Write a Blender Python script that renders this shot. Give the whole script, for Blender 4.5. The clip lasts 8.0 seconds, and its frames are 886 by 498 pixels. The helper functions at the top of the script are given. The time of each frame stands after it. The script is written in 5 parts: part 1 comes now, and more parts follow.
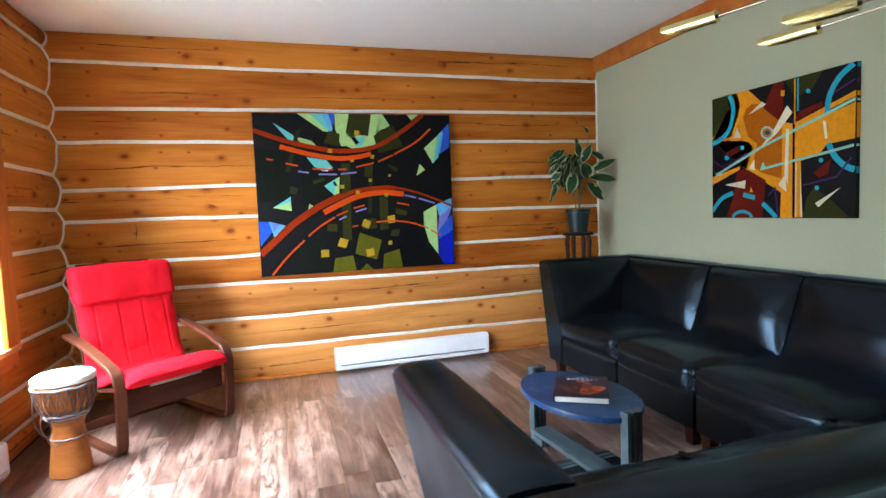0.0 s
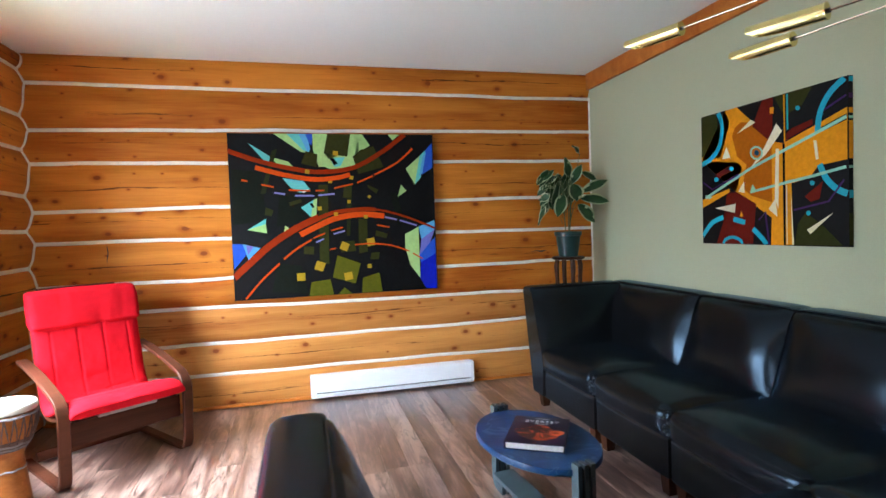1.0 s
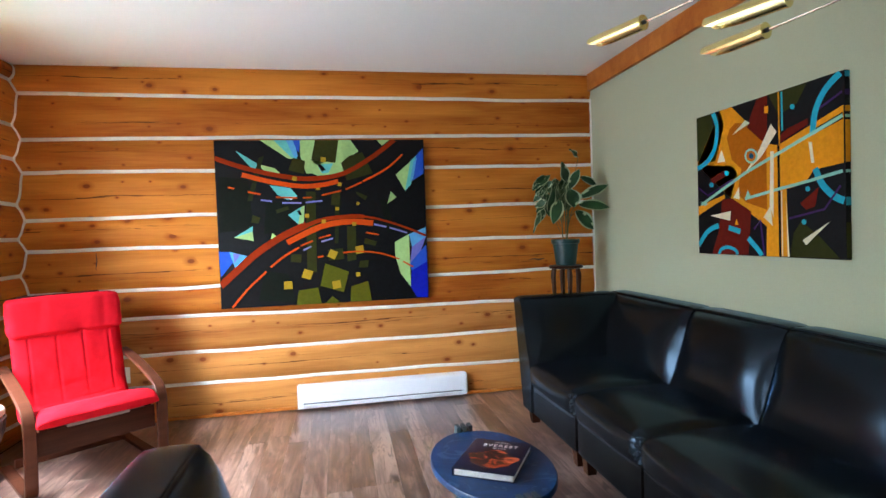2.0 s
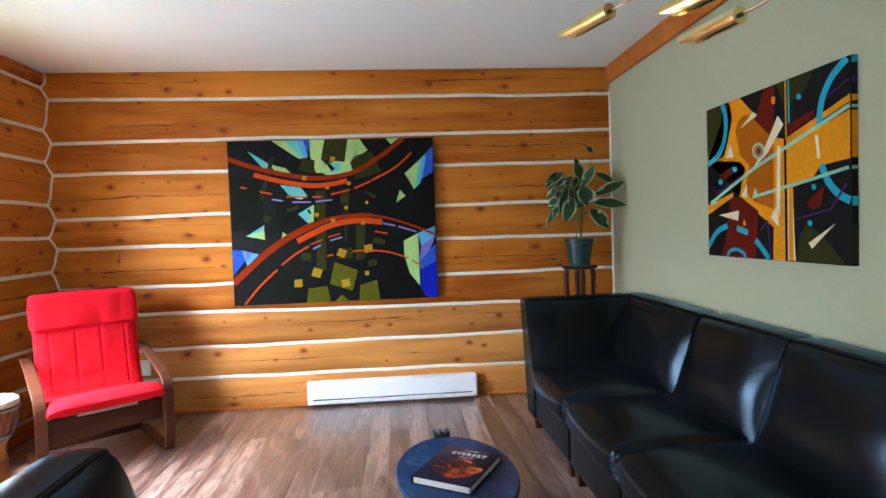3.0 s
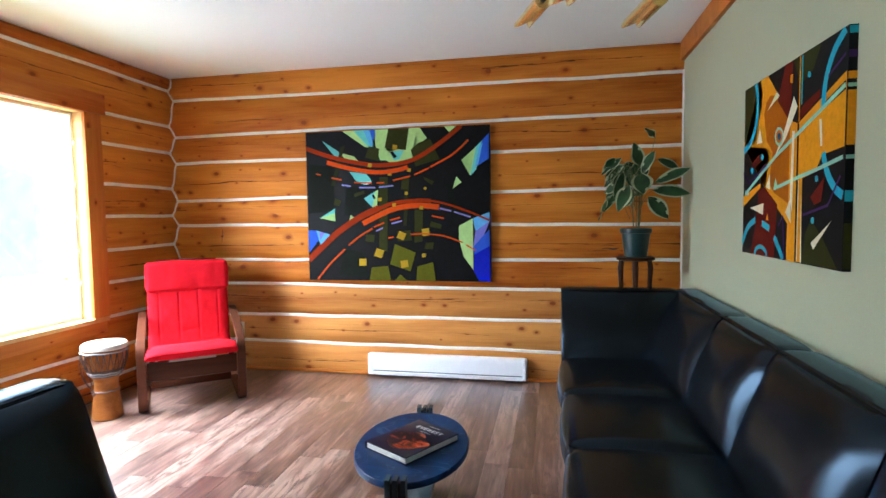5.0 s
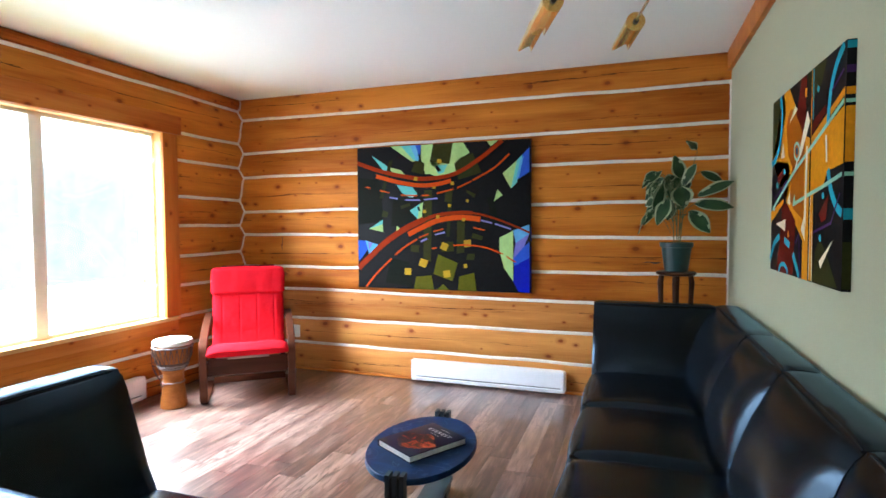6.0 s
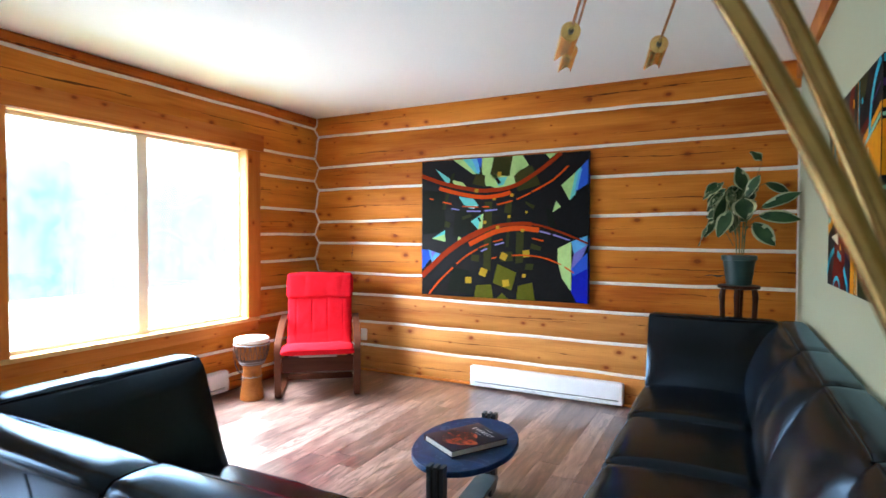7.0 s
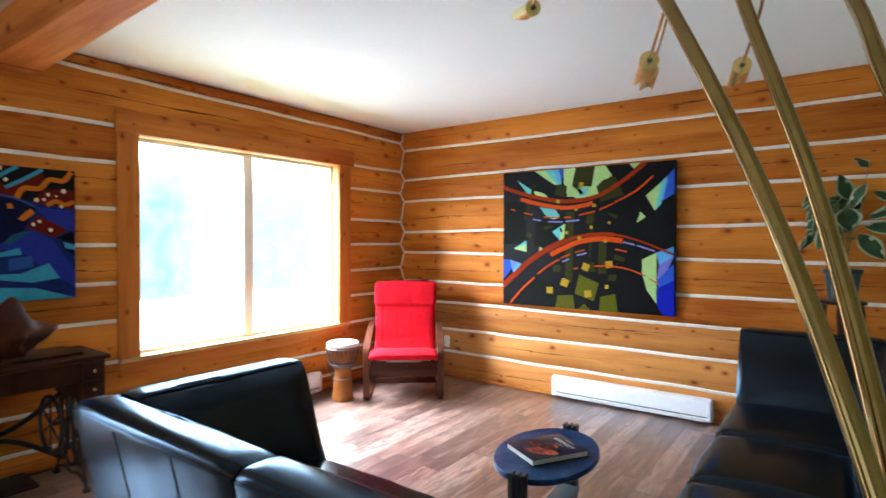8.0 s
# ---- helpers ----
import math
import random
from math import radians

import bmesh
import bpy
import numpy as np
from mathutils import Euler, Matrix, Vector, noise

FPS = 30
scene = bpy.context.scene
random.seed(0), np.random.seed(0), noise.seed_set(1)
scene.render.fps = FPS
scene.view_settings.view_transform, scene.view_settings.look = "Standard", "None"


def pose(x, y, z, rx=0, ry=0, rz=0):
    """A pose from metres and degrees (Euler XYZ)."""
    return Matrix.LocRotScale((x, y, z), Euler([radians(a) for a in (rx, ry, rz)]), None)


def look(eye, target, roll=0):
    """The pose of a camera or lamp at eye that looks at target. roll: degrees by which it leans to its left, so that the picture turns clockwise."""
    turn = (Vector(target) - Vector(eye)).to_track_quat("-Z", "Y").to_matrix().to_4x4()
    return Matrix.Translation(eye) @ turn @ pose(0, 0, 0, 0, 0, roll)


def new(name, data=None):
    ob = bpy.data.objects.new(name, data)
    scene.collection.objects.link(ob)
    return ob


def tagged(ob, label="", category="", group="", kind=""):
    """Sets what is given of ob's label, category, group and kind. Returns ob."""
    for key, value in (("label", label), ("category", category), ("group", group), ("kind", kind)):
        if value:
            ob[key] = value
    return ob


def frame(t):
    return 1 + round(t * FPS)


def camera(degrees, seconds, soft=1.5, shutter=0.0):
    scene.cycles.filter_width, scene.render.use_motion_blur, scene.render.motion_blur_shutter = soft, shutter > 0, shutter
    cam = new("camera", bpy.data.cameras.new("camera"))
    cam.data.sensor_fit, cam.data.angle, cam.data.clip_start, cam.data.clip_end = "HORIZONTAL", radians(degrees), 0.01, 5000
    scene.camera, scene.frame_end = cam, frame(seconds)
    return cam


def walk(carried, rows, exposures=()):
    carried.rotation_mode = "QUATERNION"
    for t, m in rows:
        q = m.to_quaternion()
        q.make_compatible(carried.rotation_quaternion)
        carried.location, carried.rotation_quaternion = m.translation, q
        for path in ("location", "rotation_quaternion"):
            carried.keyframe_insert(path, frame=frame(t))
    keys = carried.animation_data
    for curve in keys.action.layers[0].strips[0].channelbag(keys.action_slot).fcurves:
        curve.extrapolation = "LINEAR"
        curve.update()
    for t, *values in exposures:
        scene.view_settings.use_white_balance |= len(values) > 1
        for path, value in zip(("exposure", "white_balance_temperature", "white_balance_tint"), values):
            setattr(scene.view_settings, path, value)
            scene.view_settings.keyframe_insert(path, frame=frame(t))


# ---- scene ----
cam = camera(78.4, 8.0, shutter=0.5)
# seconds, x, y, z, yaw, pitch, roll
ROWS = [
    (0, 0, 0, 1.244, -17.101, -4.117, 2.223),
    (0.5, 0.1826, 0.0439, 1.2583, -16.159, -3.055, 2.123),
    (1, 0.379, 0.0717, 1.2749, -14.401, -2.241, 2.013),
    (1.5, 0.5708, 0.1035, 1.2833, -12.469, -1.776, 2.001),
    (3, 1.1084, 0.1288, 1.3093, -4.678, -2.052, 1.984),
    (3.5, 1.3073, 0.1119, 1.3098, -0.046, -2.677, 1.841),
    (4, 1.4966, 0.0969, 1.3065, 4.027, -3.336, 1.481),
    (5.5, 2.0304, 0.0325, 1.3302, 15.263, -3.291, 0.534),
    (6, 2.1653, 0.0064, 1.3349, 19.418, -2.492, 0.315),
    (6.5, 2.2767, -0.0325, 1.3326, 23.589, -1.776, 0.074),
    (7, 2.3516, -0.0884, 1.3352, 27.439, -1.409, -0.149),
    (7.5, 2.393, -0.1454, 1.3537, 31.215, -1.22, -0.132),
    (8, 2.4054, -0.194, 1.3828, 35.942, -0.894, -0.097),
]
EXPOSURES = [(0.0, 3.10, 5750, 5), (3.5, 3.03, 5750, 5), (5.5, 3.12, 5750, 5), (7.0, 3.2, 5750, 5), (8.0, 3.18, 5750, 5)]
walk(cam, [(t, pose(x, y, z, 90 + pitch, roll, yaw)) for t, x, y, z, yaw, pitch, roll in ROWS], EXPOSURES)

# ---- world and light ----
world = bpy.data.worlds.new("world")
scene.world = world
world.use_nodes = True
wn = world.node_tree.nodes
wl = world.node_tree.links
sky = wn.new("ShaderNodeTexSky")
sky.sky_type, sky.sun_disc = "NISHITA", False
sky.sun_elevation, sky.sun_rotation = radians(47), radians(250)
wn["Background"].inputs["Strength"].default_value = 0.125
wl.new(sky.outputs["Color"], wn["Background"].inputs["Color"])

sun_data = bpy.data.lights.new("sun", "SUN")
sun_data.energy, sun_data.angle, sun_data.color = 9.8, radians(52), (0.98, 0.98, 1.0)
sun = new("sun", sun_data)
sun.matrix_world = look((-6.0, 0.3, 6.9), (0, 2.5, 0))


# ---- material helpers ----
class Nodes:
    """A node material with short ways to add nodes."""

    def __init__(self, name):
        self.mat = bpy.data.materials.new(name)
        self.mat.use_nodes = True
        self.tree = self.mat.node_tree
        self.bsdf = self.tree.nodes["Principled BSDF"]

    def add(self, kind, **inputs):
        n = self.tree.nodes.new(kind)
        for k, v in inputs.items():
            self.put(n.inputs[k.replace("_", " ")], v)
        return n

    def put(self, socket, v):
        if isinstance(v, bpy.types.NodeSocket):
            self.tree.links.new(v, socket)
        else:
            socket.default_value = v

    def math(self, op, a, b=0.0, c=0.0, clamp=False):
        n = self.tree.nodes.new("ShaderNodeMath")
        n.operation, n.use_clamp = op, clamp
        for i, v in enumerate((a, b, c)):
            self.put(n.inputs[i], v)
        return n.outputs[0]

    def coords(self, scale=(1, 1, 1), shift=True):
        """Object coordinates, scaled, and shifted by a random amount for each object."""
        tc = self.add("ShaderNodeTexCoord")
        m = self.add("ShaderNodeMapping", Vector=tc.outputs["Object"], Scale=scale)
        if shift:
            info = self.add("ShaderNodeObjectInfo")
            comb = self.add("ShaderNodeCombineXYZ", X=self.math("MULTIPLY", info.outputs["Random"], 37.0),
                            Y=self.math("MULTIPLY", info.outputs["Random"], 91.0), Z=self.math("MULTIPLY", info.outputs["Random"], 53.0))
            self.put(m.inputs["Location"], comb.outputs[0])
        return m.outputs[0]

    def noise(self, vec, scale, detail=3.0, rough=0.5, distort=0.0):
        n = self.add("ShaderNodeTexNoise", Vector=vec, Scale=scale, Detail=detail, Roughness=rough, Distortion=distort)
        return n.outputs["Fac"]

    def ramp(self, fac, *stops):
        n = self.tree.nodes.new("ShaderNodeValToRGB")
        self.put(n.inputs["Fac"], fac)
        el = n.color_ramp.elements
        while len(el) < len(stops):
            el.new(0.5)
        for e, (p, c) in zip(el, stops):
            e.position, e.color = p, (*c, 1) if len(c) == 3 else c
        return n.outputs["Color"]

    def mix(self, fac, a, b, mode="MIX"):
        n = self.tree.nodes.new("ShaderNodeMix")
        n.data_type, n.blend_type = "RGBA", mode
        for s, v in ((n.inputs[0], fac), (n.inputs[6], a), (n.inputs[7], b)):
            if isinstance(v, tuple) and len(v) == 3:
                v = (*v, 1)
            self.put(s, v)
        return n.outputs[2]

    def bump(self, height, strength, distance=0.01):
        n = self.add("ShaderNodeBump", Height=height, Strength=strength, Distance=distance)
        self.put(self.bsdf.inputs["Normal"], n.outputs[0])

    def done(self, color=None, rough=None, metal=None, spec=None, coat=None):
        for k, v in (("Base Color", color), ("Roughness", rough), ("Metallic", metal), ("Specular IOR Level", spec), ("Coat Weight", coat)):
            if v is not None:
                if isinstance(v, tuple) and len(v) == 3:
                    v = (*v, 1)
                self.put(self.bsdf.inputs[k], v)
        return self.mat


def wood(name, dark, light, rough=0.45, knots=True, ring=9.0, cracks=True):
    """Stained wood with its grain along local x: streaks, knots and drying cracks."""
    n = Nodes(name)
    info = n.add("ShaderNodeObjectInfo")
    fine = n.noise(n.coords((1.2, 30, 30)), 3.0, 5, 0.6, 0.2)
    band = n.noise(n.coords((0.5, 5, 5)), 2.0, 3, 0.5, 0.6)
    broad = n.noise(n.coords((0.7, 1.5, 1.5)), 1.2, 2)
    mixv = n.math("ADD", n.math("MULTIPLY", fine, 0.22), n.math("ADD", n.math("MULTIPLY", band, 0.42), n.math("MULTIPLY", broad, 0.36)))
    mixv = n.math("ADD", mixv, n.math("MULTIPLY", n.math("SUBTRACT", info.outputs["Random"], 0.5), 0.16))
    col = n.ramp(mixv, (0.34, dark), (0.62, light))
    height = n.math("MULTIPLY", fine, 0.4)
    if knots:
        flat = n.add("ShaderNodeSeparateXYZ", Vector=n.coords((0.8, 0.0, 1.25)))
        vor = n.tree.nodes.new("ShaderNodeTexVoronoi")
        vor.voronoi_dimensions = "2D"
        n.put(vor.inputs["Vector"], n.add("ShaderNodeCombineXYZ", X=flat.outputs[0], Y=flat.outputs[2]).outputs[0])
        n.put(vor.inputs["Scale"], 6.0)
        n.put(vor.inputs["Randomness"], 1.0)
        on = n.math("GREATER_THAN", n.add("ShaderNodeSeparateColor", Color=vor.outputs["Color"]).outputs[0], 0.42)
        pick = n.add("ShaderNodeSeparateColor", Color=vor.outputs["Color"]).outputs[1]
        size = n.math("ADD", 0.45, n.math("MULTIPLY", n.math("MULTIPLY", pick, pick), 1.25))
        d = n.math("DIVIDE", n.math("ADD", vor.outputs["Distance"], n.math("MULTIPLY", n.math("SUBTRACT", n.noise(n.coords((40, 40, 40)), 1.0, 2), 0.5), 0.02)), size)
        halo = n.math("MULTIPLY", n.ramp(d, (0.05, (1, 1, 1)), (0.20, (0, 0, 0))), on)
        core = n.math("MULTIPLY", n.ramp(d, (0.055, (1, 1, 1)), (0.085, (0, 0, 0))), on)
        col = n.mix(n.math("MULTIPLY", halo, 0.62), col, (dark[0] * 0.82, dark[1] * 0.5, dark[2] * 0.4))
        col = n.mix(n.math("MULTIPLY", core, 0.85), col, (0.19, 0.043, 0.009))
    if cracks:
        # long drying cracks that wander along each log, here and there closed
        tc = n.add("ShaderNodeTexCoord")
        xyz = n.add("ShaderNodeSeparateXYZ", Vector=tc.outputs["Object"])
        for seed, span, amount, thick in ((17.3, 0.10, 0.85, 0.013), (31.7, 0.16, 0.6, 0.007)):
            wander = n.math("MULTIPLY", n.math("SUBTRACT", n.noise(n.coords((0.9, 0, seed)), 1.0, 5, 0.62), 0.5), 0.085)
            at = n.math("ADD", wander, n.math("MULTIPLY", n.math("SUBTRACT", n.math("FRACT", n.math("MULTIPLY", info.outputs["Random"], seed)), 0.5), span))
            away = n.math("ABSOLUTE", n.math("SUBTRACT", xyz.outputs[2], at))
            wide = n.math("MULTIPLY", n.math("SUBTRACT", n.noise(n.coords((1.1, 0, seed)), 1.3, 3), 0.42), thick, clamp=True)
            crack = n.math("LESS_THAN", away, wide)
            col = n.mix(n.math("MULTIPLY", crack, amount), col, (0.035, 0.010, 0.004))
            height = n.math("SUBTRACT", height, crack)
    n.bump(height, 0.25, 0.004)
    return n.done(col, rough, spec=0.12)


def plain(name, color, rough=0.5, metal=0.0, mottle=0.08, scale=30.0, bump=0.05, spec=0.5):
    """Paint, metal or plastic with a slight mottle and fine relief."""
    n = Nodes(name)
    v = n.noise(n.coords((1, 1, 1)), scale, 4, 0.6)
    lo = tuple(c * (1 - mottle) for c in color)
    hi = tuple(min(1, c * (1 + mottle)) for c in color)
    col = n.ramp(v, (0.3, lo), (0.7, hi))
    n.put(n.bsdf.inputs["Roughness"], n.math("ADD", n.math("MULTIPLY", v, 0.12), rough - 0.06))
    n.bump(v, bump, 0.003)
    return n.done(col, metal=metal, spec=spec)


log_wood = wood("log_pine", (0.29, 0.068, 0.006), (0.60, 0.222, 0.027), 0.55)
pale_log_wood = wood("pale_log_pine", (0.29, 0.092, 0.016), (0.57, 0.25, 0.062), 0.55)
trim_wood = wood("trim_pine", (0.34, 0.088, 0.012), (0.56, 0.205, 0.036), 0.5, cracks=False)
# trim pine paled: the window's light is put into its colour
lit_lining_wood = wood("lit_pine_lining", (0.55, 0.31, 0.11), (0.74, 0.50, 0.23), 0.5, cracks=False)
beam_wood = wood("beam_pine", (0.42, 0.12, 0.02), (0.72, 0.31, 0.075), 0.7)
dark_wood = wood("brown_veneer", (0.038, 0.012, 0.007), (0.088, 0.029, 0.015), 0.35, knots=False, cracks=False)
old_wood = wood("old_oak", (0.015, 0.005, 0.003), (0.045, 0.014, 0.006), 0.38, knots=False)
chink_white = plain("chinking", (0.76, 0.72, 0.66), 0.8, mottle=0.1, scale=14, bump=0.3)
ceiling_white = plain("ceiling_paint", (0.82, 0.88, 0.865), 0.9, mottle=0.02, scale=120, bump=0.15)
green_paint = plain("sage_paint", (0.41, 0.432, 0.288), 0.75, mottle=0.03, scale=160, bump=0.1)
outer_paint = plain("plain_plaster", (0.6, 0.58, 0.52), 0.85)
heater_white = plain("enamel_white", (0.72, 0.72, 0.76), 0.35, mottle=0.02)
dark_gap = plain("dark_gap", (0.02, 0.02, 0.02), 0.8)
vinyl = plain("window_vinyl", (0.86, 0.82, 0.72), 0.45, mottle=0.03)


def floor_material():
    n = Nodes("laminate_planks")
    info = n.add("ShaderNodeObjectInfo")
    fine = n.noise(n.coords((26, 1.1, 1)), 2.2, 4, 0.6, 0.4)
    band = n.noise(n.coords((5.0, 1.0, 1)), 1.9, 4, 0.58, 1.6)
    broad = n.noise(n.coords((3.0, 1.6, 1)), 1.1, 2)
    m = n.math("ADD", n.math("MULTIPLY", fine, 0.30), n.math("ADD", n.math("MULTIPLY", band, 0.46), n.math("MULTIPLY", broad, 0.24)))
    m = n.math("ADD", m, n.math("MULTIPLY", n.math("SUBTRACT", info.outputs["Random"], 0.5), 0.14))
    col = n.ramp(m, (0.38, (0.028, 0.010, 0.007)), (0.49, (0.148, 0.082, 0.062)), (0.62, (0.385, 0.265, 0.215)))
    # dark mineral streaks along the grain
    blot = n.noise(n.coords((13, 2.2, 1)), 1.9, 4, 0.6, 1.2)
    col = n.mix(n.ramp(blot, (0.54, (0, 0, 0)), (0.64, (0.9, 0.9, 0.9))), col, (0.042, 0.016, 0.012))
    n.put(n.bsdf.inputs["Roughness"], n.math("ADD", n.math("MULTIPLY", fine, 0.12), 0.33))
    n.bump(fine, 0.12, 0.002)
    n.put(n.bsdf.inputs["Coat Roughness"], 0.32)
    n.put(n.bsdf.inputs["Coat IOR"], 1.85)
    return n.done(col, spec=0.8, coat=1.0)


def leather_material(name, rough, ior):
    """Black leather with soft creases."""
    n = Nodes(name)
    crease = n.noise(n.coords((3, 3, 3)), 4.0, 2, 0.45, 0.4)
    broad = n.noise(n.coords((1, 1, 1)), 5.0, 2)
    col = n.ramp(broad, (0.3, (0.0032, 0.0031, 0.0033)), (0.7, (0.0058, 0.0056, 0.006)))
    n.bump(crease, 0.10, 0.003)
    n.done(col, 0.5, spec=0.0)
    # a cool-tinted gloss to mute the logs' orange reflections, capped at grazing angles
    normal = n.bsdf.inputs["Normal"].links[0].from_socket
    shine = n.add("ShaderNodeBsdfGlossy", Color=(0.53, 0.74, 1.0, 1), Roughness=n.math("ADD", n.math("MULTIPLY", crease, 0.06), rough - 0.03), Normal=normal)
    mixer = n.add("ShaderNodeMixShader", Fac=n.math("MINIMUM", n.add("ShaderNodeFresnel", IOR=ior, Normal=normal).outputs[0], 0.55))
    n.put(mixer.inputs[1], n.bsdf.outputs[0])
    n.put(mixer.inputs[2], shine.outputs[0])
    n.put(n.tree.nodes["Material Output"].inputs["Surface"], mixer.outputs[0])
    return n.mat


def brass_material():
    n = Nodes("brushed_brass")
    v = n.noise(n.coords((9, 9, 9)), 3.0, 3, 0.5)
    col = n.ramp(v, (0.3, (0.26, 0.18, 0.06)), (0.7, (0.33, 0.235, 0.085)))
    n.put(n.bsdf.inputs["Roughness"], n.math("ADD", n.math("MULTIPLY", v, 0.08), 0.17))
    return n.done(col, metal=1.0)


def glass_material():
    n = Nodes("window_glass")
    clear = n.add("ShaderNodeBsdfTransparent")
    shine = n.add("ShaderNodeBsdfGlossy", Roughness=0.02)
    mixer = n.add("ShaderNodeMixShader", Fac=0.05)
    n.put(mixer.inputs[1], clear.outputs[0])
    n.put(mixer.inputs[2], shine.outputs[0])
    n.put(n.tree.nodes["Material Output"].inputs["Surface"], mixer.outputs[0])
    return n.mat


floor_mat = floor_material()
leather = leather_material("black_leather", 0.23, 1.42)
brass = brass_material()
glass = glass_material()
piping_mat = leather_material("leather_piping", 0.24, 1.58)


# ---- mesh helpers ----
def part(name, bm, material, parent=None, label="", sharp=40):
    """Links a bmesh as one mesh object under parent. material may be a list of slots."""
    me = bpy.data.meshes.new(name)
    bmesh.ops.recalc_face_normals(bm, faces=bm.faces)
    bm.to_mesh(me)
    bm.free()
    for m in material if isinstance(material, (list, tuple)) else [material]:
        me.materials.append(m)
    me.shade_smooth()
    me.set_sharp_from_angle(angle=radians(sharp))
    ob = new(name, me)
    ob.parent = parent
    if label:
        ob["label"] = label
    return ob


def thing(name, label, category, m=None, group="", kind=""):
    ob = new(name)
    ob.empty_display_size = 0.05
    if m is not None:
        ob.matrix_basis = m
    return tagged(ob, label, category, group, kind)


def box(bm, x0, x1, y0, y1, z0, z1, bevel=0.0, mat=0, seg=2):
    ret = bmesh.ops.create_cube(bm, size=1.0)
    vs = ret["verts"]
    for v in vs:
        v.co = Vector((x0 + (v.co.x + 0.5) * (x1 - x0), y0 + (v.co.y + 0.5) * (y1 - y0), z0 + (v.co.z + 0.5) * (z1 - z0)))
    faces = {f for v in vs for f in v.link_faces}
    for f in faces:
        f.material_index = mat
    if bevel:
        edges = list({e for v in vs for e in v.link_edges})
        bmesh.ops.bevel(bm, geom=edges, offset=bevel, segments=seg, affect="EDGES", profile=0.6)
    return bm


def one_box(x0, x1, y0, y1, z0, z1, bevel=0.004):
    return box(bmesh.new(), x0, x1, y0, y1, z0, z1, bevel)


def loft(bm, rings, closed=True, caps=True, mat=0):
    """Skins rings of points, all of one length; closed rings, open along the loft."""
    rows = [[bm.verts.new(p) for p in r] for r in rings]
    n = len(rows[0])
    for a, b in zip(rows, rows[1:]):
        for i in range(n if closed else n - 1):
            f = bm.faces.new((a[i], a[(i + 1) % n], b[(i + 1) % n], b[i]))
            f.material_index = mat
    if caps:
        for r in (rows[0], rows[-1]):
            f = bm.faces.new(r)
            f.material_index = mat
    return bm


def tube(bm, pts, r, n=8, mat=0):
    """A round tube along pts. r: one radius, or one for each point."""
    pts = [Vector(p) for p in pts]
    rs = r if isinstance(r, (list, tuple)) else [r] * len(pts)
    up = Vector((0.13, 0.29, 0.95))
    rings = []
    for i, p in enumerate(pts):
        d = (pts[min(i + 1, len(pts) - 1)] - pts[max(i - 1, 0)]).normalized()
        a = d.cross(up)
        if a.length < 0.1:
            a = d.cross(Vector((1, 0, 0)))
        a.normalize()
        b = d.cross(a)
        up = a.cross(d)
        rings.append([p + rs[i] * (math.cos(2 * math.pi * k / n) * a + math.sin(2 * math.pi * k / n) * b) for k in range(n)])
    return loft(bm, rings, mat=mat)


def lathe(bm, profile, n=32, centre=(0, 0), mat=0):
    rings = [[(centre[0] + r * math.cos(2 * math.pi * k / n), centre[1] + r * math.sin(2 * math.pi * k / n), z) for k in range(n)] for r, z in profile]
    return loft(bm, rings, mat=mat)


def spline(pts, per=8):
    """A smooth curve through pts."""
    pts = [Vector(p) for p in pts]
    out = []
    for i in range(len(pts) - 1):
        p0, p1, p2, p3 = pts[max(i - 1, 0)], pts[i], pts[i + 1], pts[min(i + 2, len(pts) - 1)]
        for k in range(per):
            t = k / per
            out.append(0.5 * (2 * p1 + (p2 - p0) * t + (2 * p0 - 5 * p1 + 4 * p2 - p3) * t * t + (3 * p1 - p0 - 3 * p2 + p3) * t ** 3))
    out.append(pts[-1])
    return out


def puffy(bm, x0, x1, y0, y1, z0, z1, r, puff=0.0, cuts=9, warp=None, mat=0):
    """A cushion: a box with rounded edges of radius r whose faces swell by puff."""
    ret = bmesh.ops.create_cube(bm, size=2.0)
    edges = list({e for v in ret["verts"] for e in v.link_edges})
    before = set(bm.verts) - set(ret["verts"])
    bmesh.ops.subdivide_edges(bm, edges=edges, cuts=cuts, use_grid_fill=True)
    c = Vector(((x0 + x1) / 2, (y0 + y1) / 2, (z0 + z1) / 2))
    h = Vector(((x1 - x0) / 2, (y1 - y0) / 2, (z1 - z0) / 2))
    for v in bm.verts:
        if v in before:
            continue
        # spread the grid so that the outer rows lie on the rounded edge
        u = Vector([math.copysign(abs(q) ** 0.62, q) for q in v.co])
        p = Vector([u[i] * h[i] for i in range(3)])
        inner = Vector([max(-h[i] + r, min(h[i] - r, p[i])) for i in range(3)])
        d = p - inner
        p = inner + (d.normalized() * r if d.length > 1e-6 else d)
        s = [(1 - min(1, abs(q)) ** 2) for q in u]
        for i in range(3):
            if abs(v.co[i]) > 0.999:
                p[i] += math.copysign(puff * s[(i + 1) % 3] * s[(i + 2) % 3], v.co[i])
        p += c
        v.co = warp(p) if warp else p
    for f in bm.faces:
        if not any(v in before for v in f.verts):
            f.material_index = mat
    return bm


# ---- the room: logs, chinking, window, floor, ceiling ----
XL, XR, YB, YF, ZC = -1.41, 2.796, 4.335, -2.2, 2.54
BULGE, GAP = 0.036, 0.026
